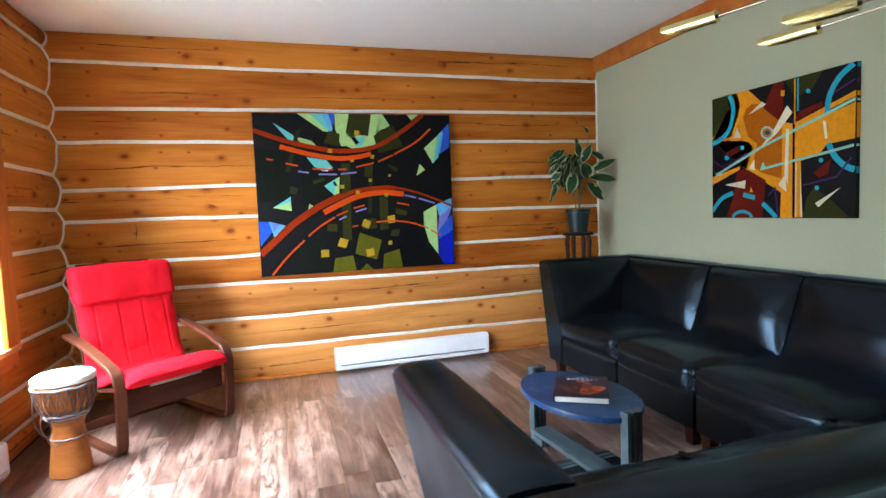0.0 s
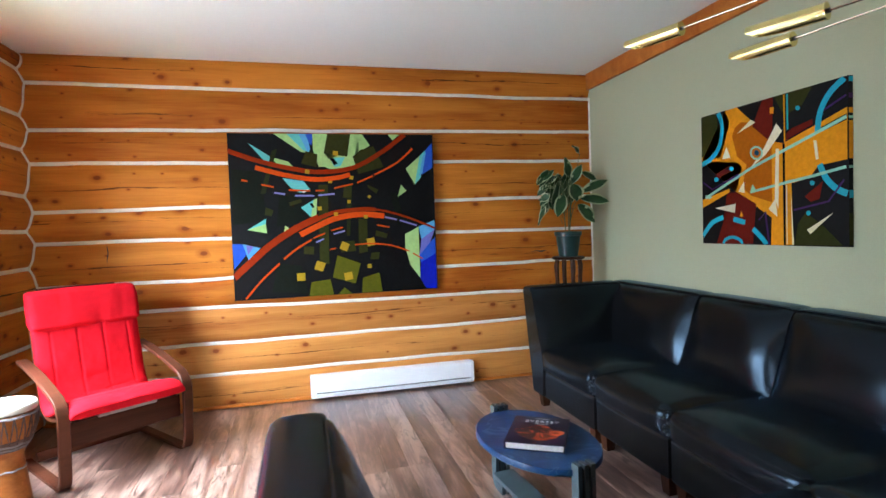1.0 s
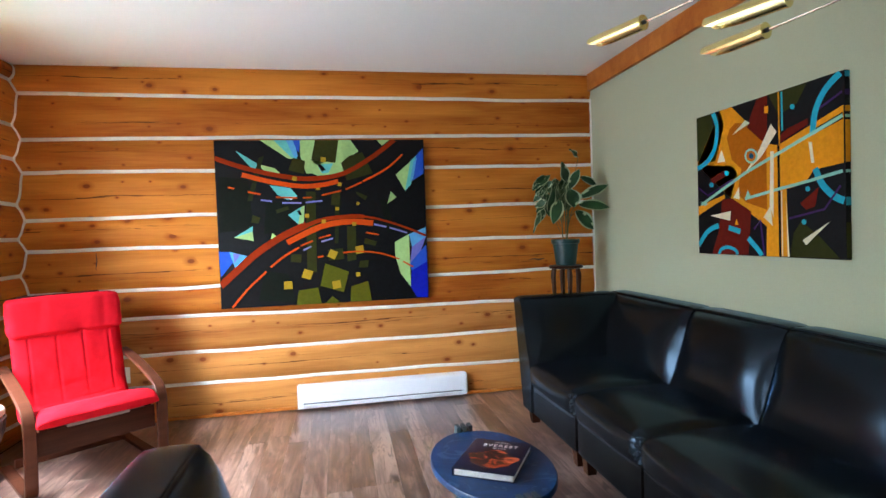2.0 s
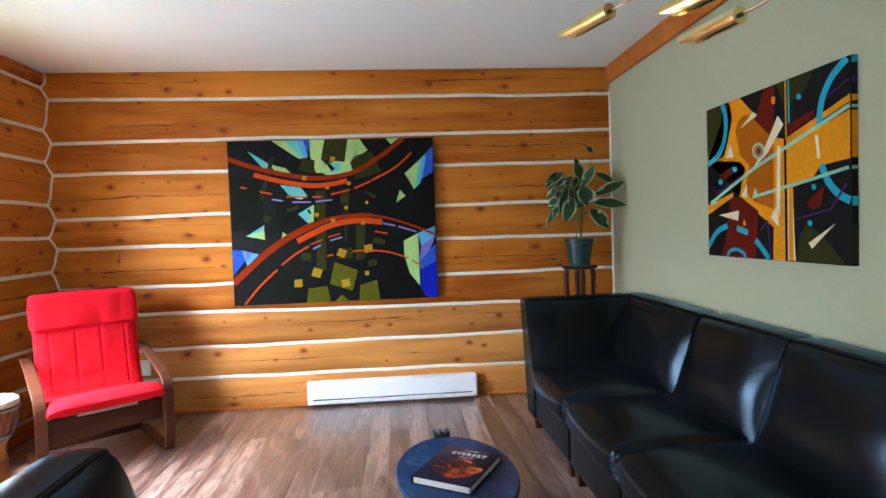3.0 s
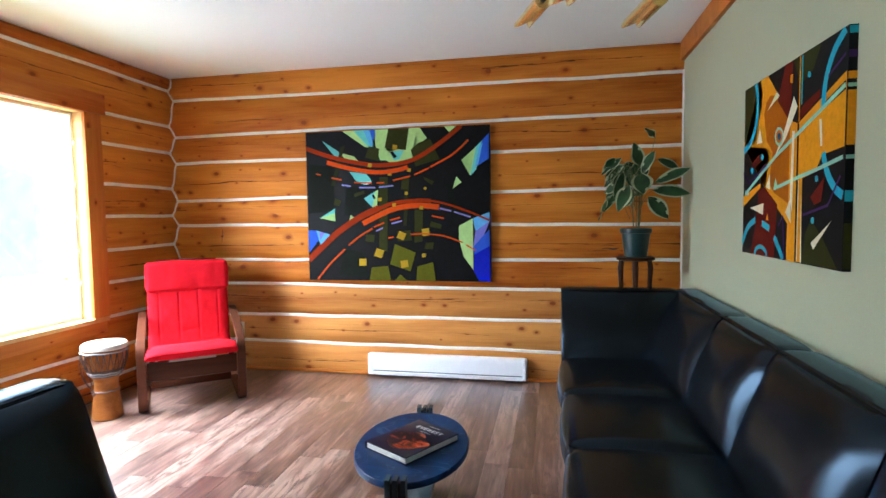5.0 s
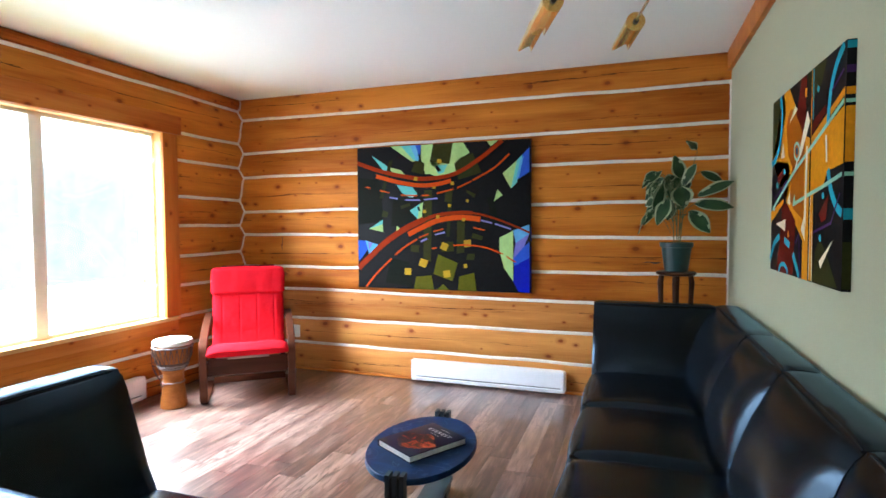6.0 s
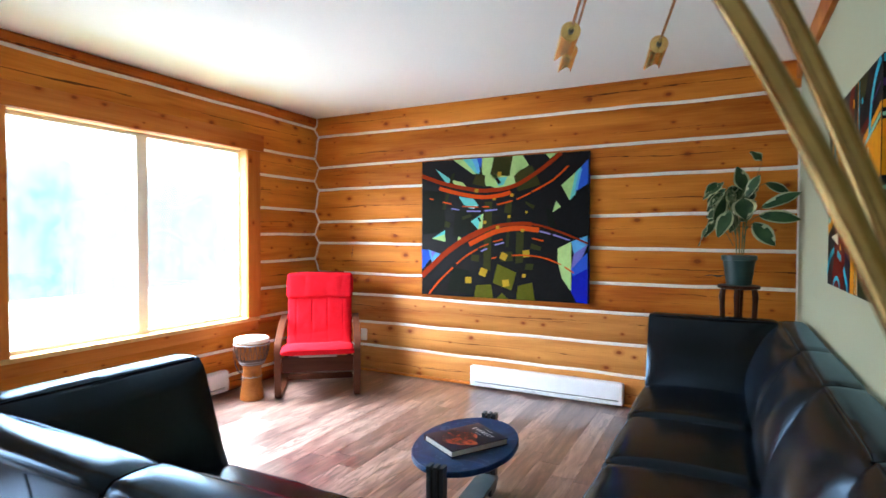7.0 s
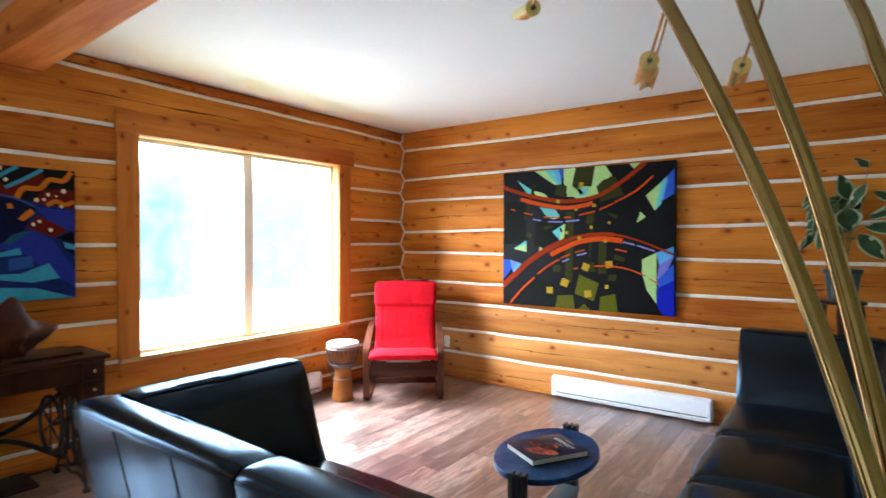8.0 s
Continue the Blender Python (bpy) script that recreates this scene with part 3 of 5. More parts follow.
def sofa_unit(name, width, m, label, arm=None, deep=0.868, group="sectional sofa"):
    """One section: x across, y from the front (0) to the rear, arm 'low' or 'high' on that end of x."""
    ob = thing(name, label, "sofa", m, group)
    x0, x1 = 0.0, width
    if arm == "low":
        x0 = 0.36
    if arm == "high":
        x1 = width - 0.36
    b0, b1 = (0.16 if arm == "low" else 0.004), (width - 0.16 if arm == "high" else width - 0.004)
    part("base", puffy(bmesh.new(), b0, b1, 0.012, deep - 0.2, 0.085, 0.29, 0.018, 0.004, 7), leather, ob)

    def nose(p):
        front = max(0.0, 1 - p.y / 0.2)
        return Vector((p.x, p.y + 0.004 * noise.noise((p.x * 9, p.z * 9, width)), p.z - 0.012 * front + 0.004 * noise.noise((p.x * 5, p.y * 5, 3 + width))))
    part("seat", puffy(bmesh.new(), x0 - (0.06 if arm == "low" else -0.003), x1 + (0.06 if arm == "high" else -0.003), -0.006, deep - 0.3, 0.285, SEAT - 0.012, 0.045, 0.024, 12, nose), leather, ob)
    part("backrest", slab(width - 0.006, lambda s, a, z: (s + 0.003, deep - a, z)), leather, ob)
    for a, z in ((0.003, TOP - 0.022), (0.133, TOP - 0.003)):
        part("piping", welt(lambda s, b, h: (s + 0.003, deep - b, h), 0.004, width - 0.01, width - 0.006, a, z, 0.014), piping_mat, ob, "stitched leather edge")
    part("piping", tube(bmesh.new(), [(s, 0.004, 0.29) for s in np.linspace(b0 + 0.03, b1 - 0.03, 6)], 0.004, 6), piping_mat, ob)
    part("piping", tube(bmesh.new(), [(s, 0.006 + 0.002 * noise.noise((s * 14, 0, width)), 0.404) for s in np.linspace(x0 + 0.03, x1 - 0.03, 12)], 0.0038, 6), piping_mat, ob)
    # leather gathered at the front corners of the seat
    for fx, side in ((x0 + 0.010, -1), (x1 - 0.010, 1)):
        if arm == ("low" if side < 0 else "high"):
            continue
        zs = np.linspace(0.295, 0.412, 30)
        pts = [(fx + 0.003 * noise.noise((z * 40, side, width)), 0.010 + 0.22 * max(0.0, z - 0.385), z) for z in zs]
        part("gather", tube(bmesh.new(), pts, [0.015 + 0.0042 * math.sin(z * 230 + 5 * noise.noise((z * 30, width, side))) for z in zs], 10), leather, ob, "puckered leather at the seat corner")
    for s in (0.3, 0.66):
        part("rear_seam", tube(bmesh.new(), [(s * width, deep - lean_in(z), z) for z in (0.79, 0.64, 0.44, 0.26, 0.1)], 0.0034, 5), piping_mat, ob)
    if arm:
        length = deep - 0.15
        if arm == "low":
            place = lambda s, a, z: (a, s, z + 0.003)
        else:
            place = lambda s, a, z: (width - a, s, z + 0.003)
        part("side", slab(length, place, 0.015, 0.055, True), leather, ob)
        for a, z, far in ((0.133, TOP - 0.003, length), (0.003, TOP - 0.022, deep)):
            part("piping", welt(place, 0.03 if a > 0.1 else 0.008, far - 0.003, deep if far == deep else length, a, z, 0.015), piping_mat, ob, "stitched leather edge")
    for fx in (b0 + 0.05, b1 - 0.05):
        for fy in (0.06, deep - 0.26):
            bm = bmesh.new()
            loft(bm, [[(fx - w, fy - w, z), (fx + w, fy - w, z), (fx + w, fy + w, z), (fx - w, fy + w, z)] for z, w in ((0.0, 0.024), (0.09, 0.032))])
            part("foot", bm, old_wood, ob, "tapered dark wooden foot")
    return ob


CORNER = 0.965
sofa_unit("sofa_section", CORNER, pose(1.92, 3.785, 0, 0, 0, -90), "black leather corner sofa section in front of the green wall", "low")
sofa_unit("sofa_section", 0.64, pose(1.925, 2.816, 0, 0, 0, -90), "black leather armless sofa section with creased seat")
sofa_unit("sofa_section", 0.714, pose(1.925, 2.172, 0, 0, 0, -90), "black leather armless sofa section, slightly wider")
sofa_unit("sofa_section", 0.95, pose(1.225, 1.450, 0, 0, 0, 180), "black leather corner sofa section with its back to the room", "high", 0.89)
sofa_unit("sofa_section", 0.64, pose(1.868, 1.450, 0, 0, 0, 180), "black leather armless sofa section with its back to the room", deep=0.89)
sofa_unit("sofa_section", 0.920, pose(2.793, 1.450, 0, 0, 0, 180), "black leather corner section joining the two sofa runs", "low", 0.89)

# ---- coffee table ----
n = Nodes("blue_stain")
v = n.noise(n.coords((1, 1, 1)), 7.0, 5, 0.6, 0.8)
vein = n.math("LESS_THAN", n.math("ABSOLUTE", n.math("SUBTRACT", n.noise(n.coords((1, 1, 1)), 4.0, 3, 0.5, 1.2), 0.5)), 0.006)
col = n.ramp(v, (0.3, (0.004, 0.022, 0.07)), (0.55, (0.009, 0.045, 0.14)), (0.8, (0.018, 0.075, 0.20)))
col = n.mix(n.math("MULTIPLY", vein, 0.3), col, (0.12, 0.2, 0.3))
blue_stain = n.done(col, 0.32, spec=0.3)
slate_paint = plain("slate_paint", (0.06, 0.09, 0.105), 0.5, mottle=0.3, scale=9)
leg_paint = plain("leg_paint", (0.045, 0.055, 0.06), 0.4, mottle=0.25, scale=12)
black_wood = plain("black_wood", (0.014, 0.011, 0.010), 0.4)

table = thing("coffee_table", "oval blue-stained coffee table with slatted dark legs", "table", pose(1.296, 2.190, 0, 0, 0, 5))
RX, RY, TZ = 0.232, 0.348, 0.378
ring = lambda k, q, z: [(q[0] * math.cos(2 * math.pi * j / 72), q[1] * math.sin(2 * math.pi * j / 72), z) for j in range(72)]
rings = [ring(0, (RX - 0.006, RY - 0.006), TZ - 0.027), ring(0, (RX, RY), TZ - 0.022), ring(0, (RX, RY), TZ - 0.005), ring(0, (RX - 0.004, RY - 0.004), TZ)]
part("tabletop", loft(bmesh.new(), rings), blue_stain, table)


def slat(points, x0, x1, depth, material, label=""):
    """An upright board cut to a bent outline: points run along its middle line as (y, z); depth is its width along that line's side."""
    pts = spline([(0, y, z) for y, z in points], 5)
    rings = []
    for i, p in enumerate(pts):
        d = (pts[min(i + 1, len(pts) - 1)] - pts[max(i - 1, 0)]).normalized()
        nrm = Vector((0, -d.z, d.y)) * depth / 2
        rings.append([(x0, *(p + nrm).yz), (x1, *(p + nrm).yz), (x1, *(p - nrm).yz), (x0, *(p - nrm).yz)])
    return part("leg", loft(bmesh.new(), rings), material, table, label)


for sy in (-1, 1):
    for i in (-1, 0, 1):
        slat([(sy * 0.357, TZ + 0.026), (sy * 0.357, TZ), (sy * 0.357, 0.2), (sy * 0.357, 0.07), (sy * 0.350, 0.036), (sy * 0.325, 0.024), (sy * 0.27, 0.022)], i * 0.0285 - 0.0085, i * 0.0285 + 0.0085, 0.044, slate_paint if i == -1 else leg_paint, "upright slat with a bent foot")
    y0, y1 = sorted((sy * 0.340, sy * 0.372))
    for x in (-0.01425, 0.01425):
        part("spacer", one_box(x - 0.0055, x + 0.0055, y0, y1, 0.06, TZ + 0.012, 0.001), black_wood, table, "dark filler between the slats")
part("stretcher", one_box(-0.055, 0.055, -0.335, 0.335, 0.065, 0.087), slate_paint, table, "flat grey-green stretcher board")
for i in (-1, 0, 1):
    bm = bmesh.new()
    box(bm, -0.19, 0.19, i * 0.0285 - 0.0085 - 0.03, i * 0.0285 + 0.0085 - 0.03, 0.0, 0.064, 0.0)
    bmesh.ops.bevel(bm, geom=[e for e in bm.edges if abs(e.verts[0].co.y - e.verts[1].co.y) > 0.01 and e.verts[0].co.z > 0.05 and e.verts[1].co.z > 0.05], offset=0.04, segments=6, affect="EDGES", profile=0.5)
    part("cross_foot", bm, slate_paint if i < 1 else leg_paint, table, "low rounded foot across the stretcher")

# ---- book ----
book = thing("book", "large dark hardback book lying on the table", "book", pose(1.302, 2.168, TZ + 0.002, 0, 0, -31.5))
cover_mat = plain("book_cover", (0.012, 0.012, 0.034), 0.3, mottle=0.3, scale=12, bump=0.0, spec=0.3)
page_mat = plain("paper", (0.80, 0.78, 0.72), 0.8, mottle=0.12, scale=90)
BW, BH, BT = 0.238, 0.305, 0.030
part("page_block", one_box(-BW / 2 + 0.006, BW / 2 - 0.005, -BH / 2 + 0.004, BH / 2 - 0.004, 0.003, BT - 0.003, 0.002), page_mat, book, "cream page block")
part("cover", one_box(-BW / 2, BW / 2, -BH / 2, BH / 2, BT - 0.003, BT, 0.001), cover_mat, book)
part("cover", one_box(-BW / 2, BW / 2, -BH / 2, BH / 2, 0, 0.003, 0.001), cover_mat, book)
part("spine", one_box(-BW / 2 - 0.002, -BW / 2 + 0.004, -BH / 2, BH / 2, 0.001, BT - 0.001, 0.001), cover_mat, book)


def lettering(text, size, m, material, parent, name="title", spacing=1.0):
    """Raised lettering in the built-in font, as a mesh."""
    cu = bpy.data.curves.new(name, "FONT")
    cu.body, cu.size, cu.extrude, cu.align_x, cu.space_character = text, size, 0.0004, "CENTER", spacing
    tmp = new("lettering", cu)
    me = bpy.data.meshes.new_from_object(tmp)
    bpy.data.objects.remove(tmp)
    me.materials.clear()
    me.materials.append(material)
    ob = new(name, me)
    ob.parent, ob.matrix_basis = parent, m
    return ob


white_ink = plain("white_ink", (0.85, 0.85, 0.85), 0.4, mottle=0.02)
lettering("EVEREST", 0.033, pose(0.004, 0.083, BT + 0.0008), white_ink, book, spacing=1.22)
picture = Nodes("cover_picture")
v = picture.noise(picture.coords((1, 1.6, 1), False), 16.0, 5, 0.6, 1.0)
picture = picture.done(picture.ramp(v, (0.44, (0.014, 0.009, 0.016)), (0.52, (0.06, 0.012, 0.010)), (0.60, (0.50, 0.06, 0.015)), (0.72, (0.72, 0.24, 0.10))), 0.3)
bm = bmesh.new()
bm.faces.new([bm.verts.new((0.004 + (0.098 + 0.012 * math.sin(5 * a)) * math.cos(a), -0.035 + (0.076 + 0.012 * math.cos(4 * a)) * math.sin(a), BT + 0.0004)) for a in np.linspace(0, 2 * math.pi, 40)[:-1]])
part("cover_picture", bm, picture, book, "fiery orange mountain picture")
part("subtitle", one_box(-0.028, 0.034, 0.1265, 0.1285, BT, BT + 0.0006, 0), page_mat, book, "thin line of small lettering")
part("subtitle", one_box(-0.024, 0.032, 0.0655, 0.0675, BT, BT + 0.0006, 0), page_mat, book, "thin line of small lettering")

# ---- armchair ----
red_cloth = Nodes("red_cotton")
v = red_cloth.noise(red_cloth.coords((1, 1, 1)), 9.0, 4, 0.6)
weave = red_cloth.noise(red_cloth.coords((1, 1, 1)), 700.0, 2)
red_cloth.bump(red_cloth.math("ADD", red_cloth.math("MULTIPLY", v, 1.0), red_cloth.math("MULTIPLY", weave, 0.15)), 0.14, 0.012)
red_cloth = red_cloth.done(red_cloth.ramp(v, (0.3, (0.46, 0.004, 0.011)), (0.7, (0.56, 0.006, 0.018))), 0.9, spec=0.1)
webbing = plain("grey_webbing", (0.35, 0.31, 0.27), 0.9, scale=60)


def band(path, x0, x1, th):
    """A bent wooden strip along a path of (y, z), from x0 to x1, th thick."""
    pts = spline([(0, y, z) for y, z in path], 7)
    rings = []
    b = min(0.004, th * 0.3)
    for i, p in enumerate(pts):
        d = (pts[min(i + 1, len(pts) - 1)] - pts[max(i - 1, 0)]).normalized()
        nrm = Vector((0, -d.z, d.y)) * (th / 2)
        s = 1 - b / (th / 2)
        rings.append([(x0 + b, *(p + nrm).yz), (x1 - b, *(p + nrm).yz), (x1, *(p + nrm * s).yz), (x1, *(p - nrm * s).yz), (x1 - b, *(p - nrm).yz), (x0 + b, *(p - nrm).yz), (x0, *(p - nrm * s).yz), (x0, *(p + nrm * s).yz)])
    return loft(bmesh.new(), rings)


chair = thing("armchair", "bentwood lounge chair with a bright red cushion", "chair", pose(-0.608, 3.387, 0, 0, 0, 38))
SIDE = [(0.56, 0.60), (0.42, 0.58), (0.24, 0.54), (0.09, 0.495), (0.0, 0.46), (-0.042, 0.40), (-0.046, 0.30), (-0.034, 0.13), (-0.022, 0.05), (0.012, 0.018), (0.10, 0.012), (0.36, 0.012), (0.60, 0.013)]
RAIL = [(-0.005, 0.355), (0.20, 0.315), (0.36, 0.295), (0.45, 0.33), (0.50, 0.44), (0.54, 0.62), (0.585, 0.82), (0.62, 0.985)]
for s in (-1, 1):
    a, b = sorted((s * 0.288, s * 0.345))
    part("side_frame", band(SIDE, a, b, 0.024), dark_wood, chair, "bent brown armrest and leg in one strip")
    a, b = sorted((s * 0.235, s * 0.270))
    part("back_rail", band(RAIL, a, b, 0.026), dark_wood, chair)
part("front_rail", one_box(-0.288, 0.288, -0.012, 0.008, 0.215, 0.343), dark_wood, chair)
part("low_rail", one_box(-0.288, 0.288, 0.50, 0.525, 0.02, 0.075), dark_wood, chair)
part("arm_rail", one_box(-0.288, 0.288, 0.545, 0.563, 0.545, 0.59), dark_wood, chair)
for z, y in ((0.97, 0.622), (0.78, 0.582), (0.58, 0.536)):
    part("slat", one_box(-0.215, 0.215, y, y + 0.014, z - 0.03, z + 0.03), dark_wood, chair)
part("webbing", one_box(-0.15, 0.15, -0.03, 0.30, 0.338, 0.358), webbing, chair, "grey seat webbing")
CUSHION = [(-0.072, 0.375), (-0.035, 0.400), (0.03, 0.405), (0.15, 0.375), (0.28, 0.338), (0.375, 0.345), (0.425, 0.43), (0.458, 0.58), (0.502, 0.78), (0.550, 0.970)]
SEAMS = (-0.205, -0.068, 0.068, 0.205)
pts = spline([(0, y, z) for y, z in CUSHION], 12)
rings = []
NX = 96
for i, p in enumerate(pts):
    d = (pts[min(i + 1, len(pts) - 1)] - pts[max(i - 1, 0)]).normalized()
    nrm = Vector((0, -d.z, d.y))
    t = i / (len(pts) - 1)
    end = min(1, min(t, 1 - t) / 0.04)
    up, lo = [], []
    for j in range(NX + 1):
        u = 2 * j / NX - 1
        x = (0.292 - 0.010 * max(0.0, min(1.0, (t - 0.45) / 0.2))) * u
        edge = math.sqrt(max(0, 1 - abs(u) ** 7))
        # stitched channels on the back; the seat is one soft pad
        seam = min(1, min(abs(x - q) for q in SEAMS) / 0.013) if t > 0.44 else 1
        th = (0.043 * math.sqrt(max(0.03, 1 - (1 - end) ** 2))) * (0.2 + 0.8 * edge)
        fold = 0.0
        for q, s0, k in ((0.60, 0.10, 1.0), (0.53, -0.12, 1.0), (0.565, 0.22, 0.7), (0.70, 0.02, 0.5)):
            # slanting creases where the back bends
            fold -= 0.007 * k * math.exp(-(((t - q) - 0.10 * (x - s0)) / 0.008) ** 2) * math.exp(-((x - s0) / 0.10) ** 2)
        wob = 0.004 * noise.noise((x * 9, t * 14, 3.1)) + 0.0015 * noise.noise((x * 25, t * 40, 9.0)) + fold
        up.append(p + nrm * (th * (0.90 + 0.10 * math.sin(seam * math.pi / 2)) + wob) + Vector((x, 0, 0)))
        lo.append(p - nrm * th * 0.6 + Vector((x, 0, 0)))
    rings.append(up + lo[::-1])
part("seat_cushion", loft(bmesh.new(), rings), red_cloth, chair, "red quilted cushion with stitched channels", 60)


def lean(p):
    """Hangs along the top of the leaning back, pulled in along two pleats."""
    pleat = sum(k * math.exp(-(abs(p.x - q - 0.10 * (p.z - 0.90)) / 0.012) ** 2) for q, k in ((-0.045, 0.012), (0.085, 0.012), (-0.13, 0.005), (0.19, 0.006)))
    return Vector((p.x + 0.004 * noise.noise((p.z * 30, p.x * 8, 1)), p.y + (p.z - 0.88) * 0.24 + 0.007 * noise.noise((p.x * 13, p.z * 5, 4)) + (pleat if p.y < 0.52 else 0.0), p.z + 0.006 * noise.noise((p.x * 6, 1.0, 2.0))))


part("headrest", puffy(bmesh.new(), -0.288, 0.288, 0.466, 0.564, 0.768, 0.990, 0.026, 0.008, 26, lean), red_cloth, chair, "red head pillow folded over the top")

# ---- drum ----
drum = thing("djembe_drum", "goblet drum of orange wood with a pale skin head", "drum", pose(-1.056, 3.103, 0))
drum_wood = wood("drum_wood", (0.21, 0.066, 0.014), (0.42, 0.155, 0.04), 0.35, knots=False)
skin = plain("drum_skin", (0.70, 0.66, 0.58), 0.6, mottle=0.08, scale=8)
rope = plain("rope", (0.22, 0.20, 0.21), 0.8, scale=200, mottle=0.3)
wrap = plain("drum_wrap", (0.085, 0.045, 0.035), 0.6, scale=40, mottle=0.4)
part("shell", lathe(bmesh.new(), [(0.086, 0.0), (0.094, 0.006), (0.092, 0.03), (0.082, 0.12), (0.073, 0.2), (0.071, 0.25), (0.082, 0.285), (0.105, 0.33), (0.121, 0.39), (0.127, 0.45), (0.128, 0.485)], 36), drum_wood, drum)
part("drumhead", lathe(bmesh.new(), [(0.129, 0.468), (0.136, 0.472), (0.138, 0.487), (0.136, 0.498), (0.128, 0.505), (0.06, 0.508), (0.002, 0.508)], 36), skin, drum, "pale goat-skin head")
for z, r, t in ((0.455, 0.137, 0.006), (0.315, 0.102, 0.006), (0.19, 0.076, 0.004), (0.298, 0.093, 0.005)):
    part("ring", tube(bmesh.new(), [(r * math.cos(a), r * math.sin(a), z + 0.002 * math.sin(9 * a)) for a in np.linspace(0, 2 * math.pi, 41)], t, 6), rope, drum, "cord ring")
for k in range(22):
    a0, a1, a2 = (2 * math.pi * (k + q) / 22 for q in (0, 0.5, 1))
    part("cord", tube(bmesh.new(), [(0.139 * math.cos(a0), 0.139 * math.sin(a0), 0.455), (0.131 * math.cos((a0 + a1) / 2), 0.131 * math.sin((a0 + a1) / 2), 0.39), (0.105 * math.cos(a1), 0.105 * math.sin(a1), 0.318), (0.131 * math.cos((a1 + a2) / 2), 0.131 * math.sin((a1 + a2) / 2), 0.39), (0.139 * math.cos(a2), 0.139 * math.sin(a2), 0.455)], 0.0034, 5), wrap, drum)
part("waist_band", lathe(bmesh.new(), [(0.084, 0.285), (0.090, 0.290), (0.104, 0.318), (0.110, 0.336), (0.106, 0.340)], 36), wrap, drum, "dark woven band")
part("carrying_cord", tube(bmesh.new(), spline([(-0.095, -0.097, 0.45), (-0.108, -0.092, 0.38), (-0.115, -0.075, 0.30), (-0.098, -0.06, 0.235), (-0.068, -0.058, 0.215), (-0.045, -0.075, 0.25), (-0.05, -0.09, 0.31)], 6), 0.0036, 6), wrap, drum, "looped carrying cord")
part("carrying_cord", tube(bmesh.new(), spline([(-0.02, -0.137, 0.45), (-0.05, -0.118, 0.38), (-0.085, -0.085, 0.28), (-0.075, -0.05, 0.20), (-0.04, -0.068, 0.16), (0.0, -0.085, 0.19)], 6), 0.0032, 6), wrap, drum)

# ---- plant stand and plant ----
stand = thing("plant_stand", "small dark wooden stand with turned legs", "stand", pose(2.437, 4.06, 0))
part("top", lathe(bmesh.new(), [(0.115, 0.985), (0.128, 0.990), (0.130, 1.0), (0.124, 1.008), (0.002, 1.008)], 36), old_wood, stand)
for k in range(4):
    a = math.pi * 0.5 * k - 0.12
    c, s = math.cos(a), math.sin(a)
    prof = [(0.0, 0.115, 0.012), (0.2, 0.105, 0.011), (0.45, 0.095, 0.012), (0.7, 0.092, 0.015), (0.86, 0.097, 0.017), (0.93, 0.1, 0.02), (0.987, 0.092, 0.017)]
    part("leg", tube(bmesh.new(), [(c * r, s * r, z) for z, r, w in prof], [w for z, r, w in prof], 8), old_wood, stand)
part("shelf", lathe(bmesh.new(), [(0.075, 0.43), (0.088, 0.436), (0.088, 0.446), (0.002, 0.448)], 24), old_wood, stand)

plant = thing("potted_plant", "leafy houseplant with cream-edged leaves in a green pot", "plant", pose(2.437, 4.055, 1.0095))
pot_mat = plain("green_plastic", (0.005, 0.030, 0.030), 0.4, mottle=0.1)
soil = plain("soil", (0.03, 0.018, 0.01), 0.95, mottle=0.4, scale=60, bump=0.6)
leaf_green = Nodes("leaf_green")
v = leaf_green.noise(leaf_green.coords((1, 1, 1)), 14.0, 3)
leaf_green = leaf_green.done(leaf_green.ramp(v, (0.3, (0.008, 0.032, 0.010)), (0.7, (0.024, 0.07, 0.018))), 0.45, spec=0.3)
leaf_edge = plain("leaf_cream", (0.31, 0.35, 0.20), 0.5, mottle=0.15)
stem_mat = plain("stem_green", (0.07, 0.10, 0.03), 0.6, mottle=0.2)
part("pot", lathe(bmesh.new(), [(0.070, 0.0), (0.075, 0.003), (0.096, 0.165), (0.106, 0.168), (0.108, 0.198), (0.100, 0.200), (0.094, 0.175), (0.002, 0.174)], 36), pot_mat, plant, "dark green plastic pot")
part("soil", lathe(bmesh.new(), [(0.092, 0.176), (0.05, 0.182), (0.002, 0.184)], 20), soil, plant)
rnd = random.Random(11)


def leaf(name, length, width, droop, curl):
    """A pointed leaf along +x with a cream margin, folded a little along its midrib and drooping."""
    bm = bmesh.new()
    rows = []
    for i in range(9):
        t = i / 8
        w = width * math.sin(math.pi * min(1, t * 0.96 + 0.02)) ** 0.8 * (1.12 - 0.35 * t)
        x = length * t
        z = -droop * length * t * t
        row = []
        for q in (-1, -0.74, -0.4, 0, 0.4, 0.74, 1):
            wav = 0.006 * math.sin(t * 9 + q * 2) * abs(q)
            row.append(bm.verts.new((x, q * w / 2, z + curl * abs(q) * w + wav)))
        rows.append(row)
    for a, b in zip(rows, rows[1:]):
        for j in range(6):
            f = bm.faces.new((a[j], a[j + 1], b[j + 1], b[j]))
            f.material_index = 1 if j in (0, 5) or (j in (1, 4) and rnd.random() < 0.12) else 0
    return bm


S = 0.00124
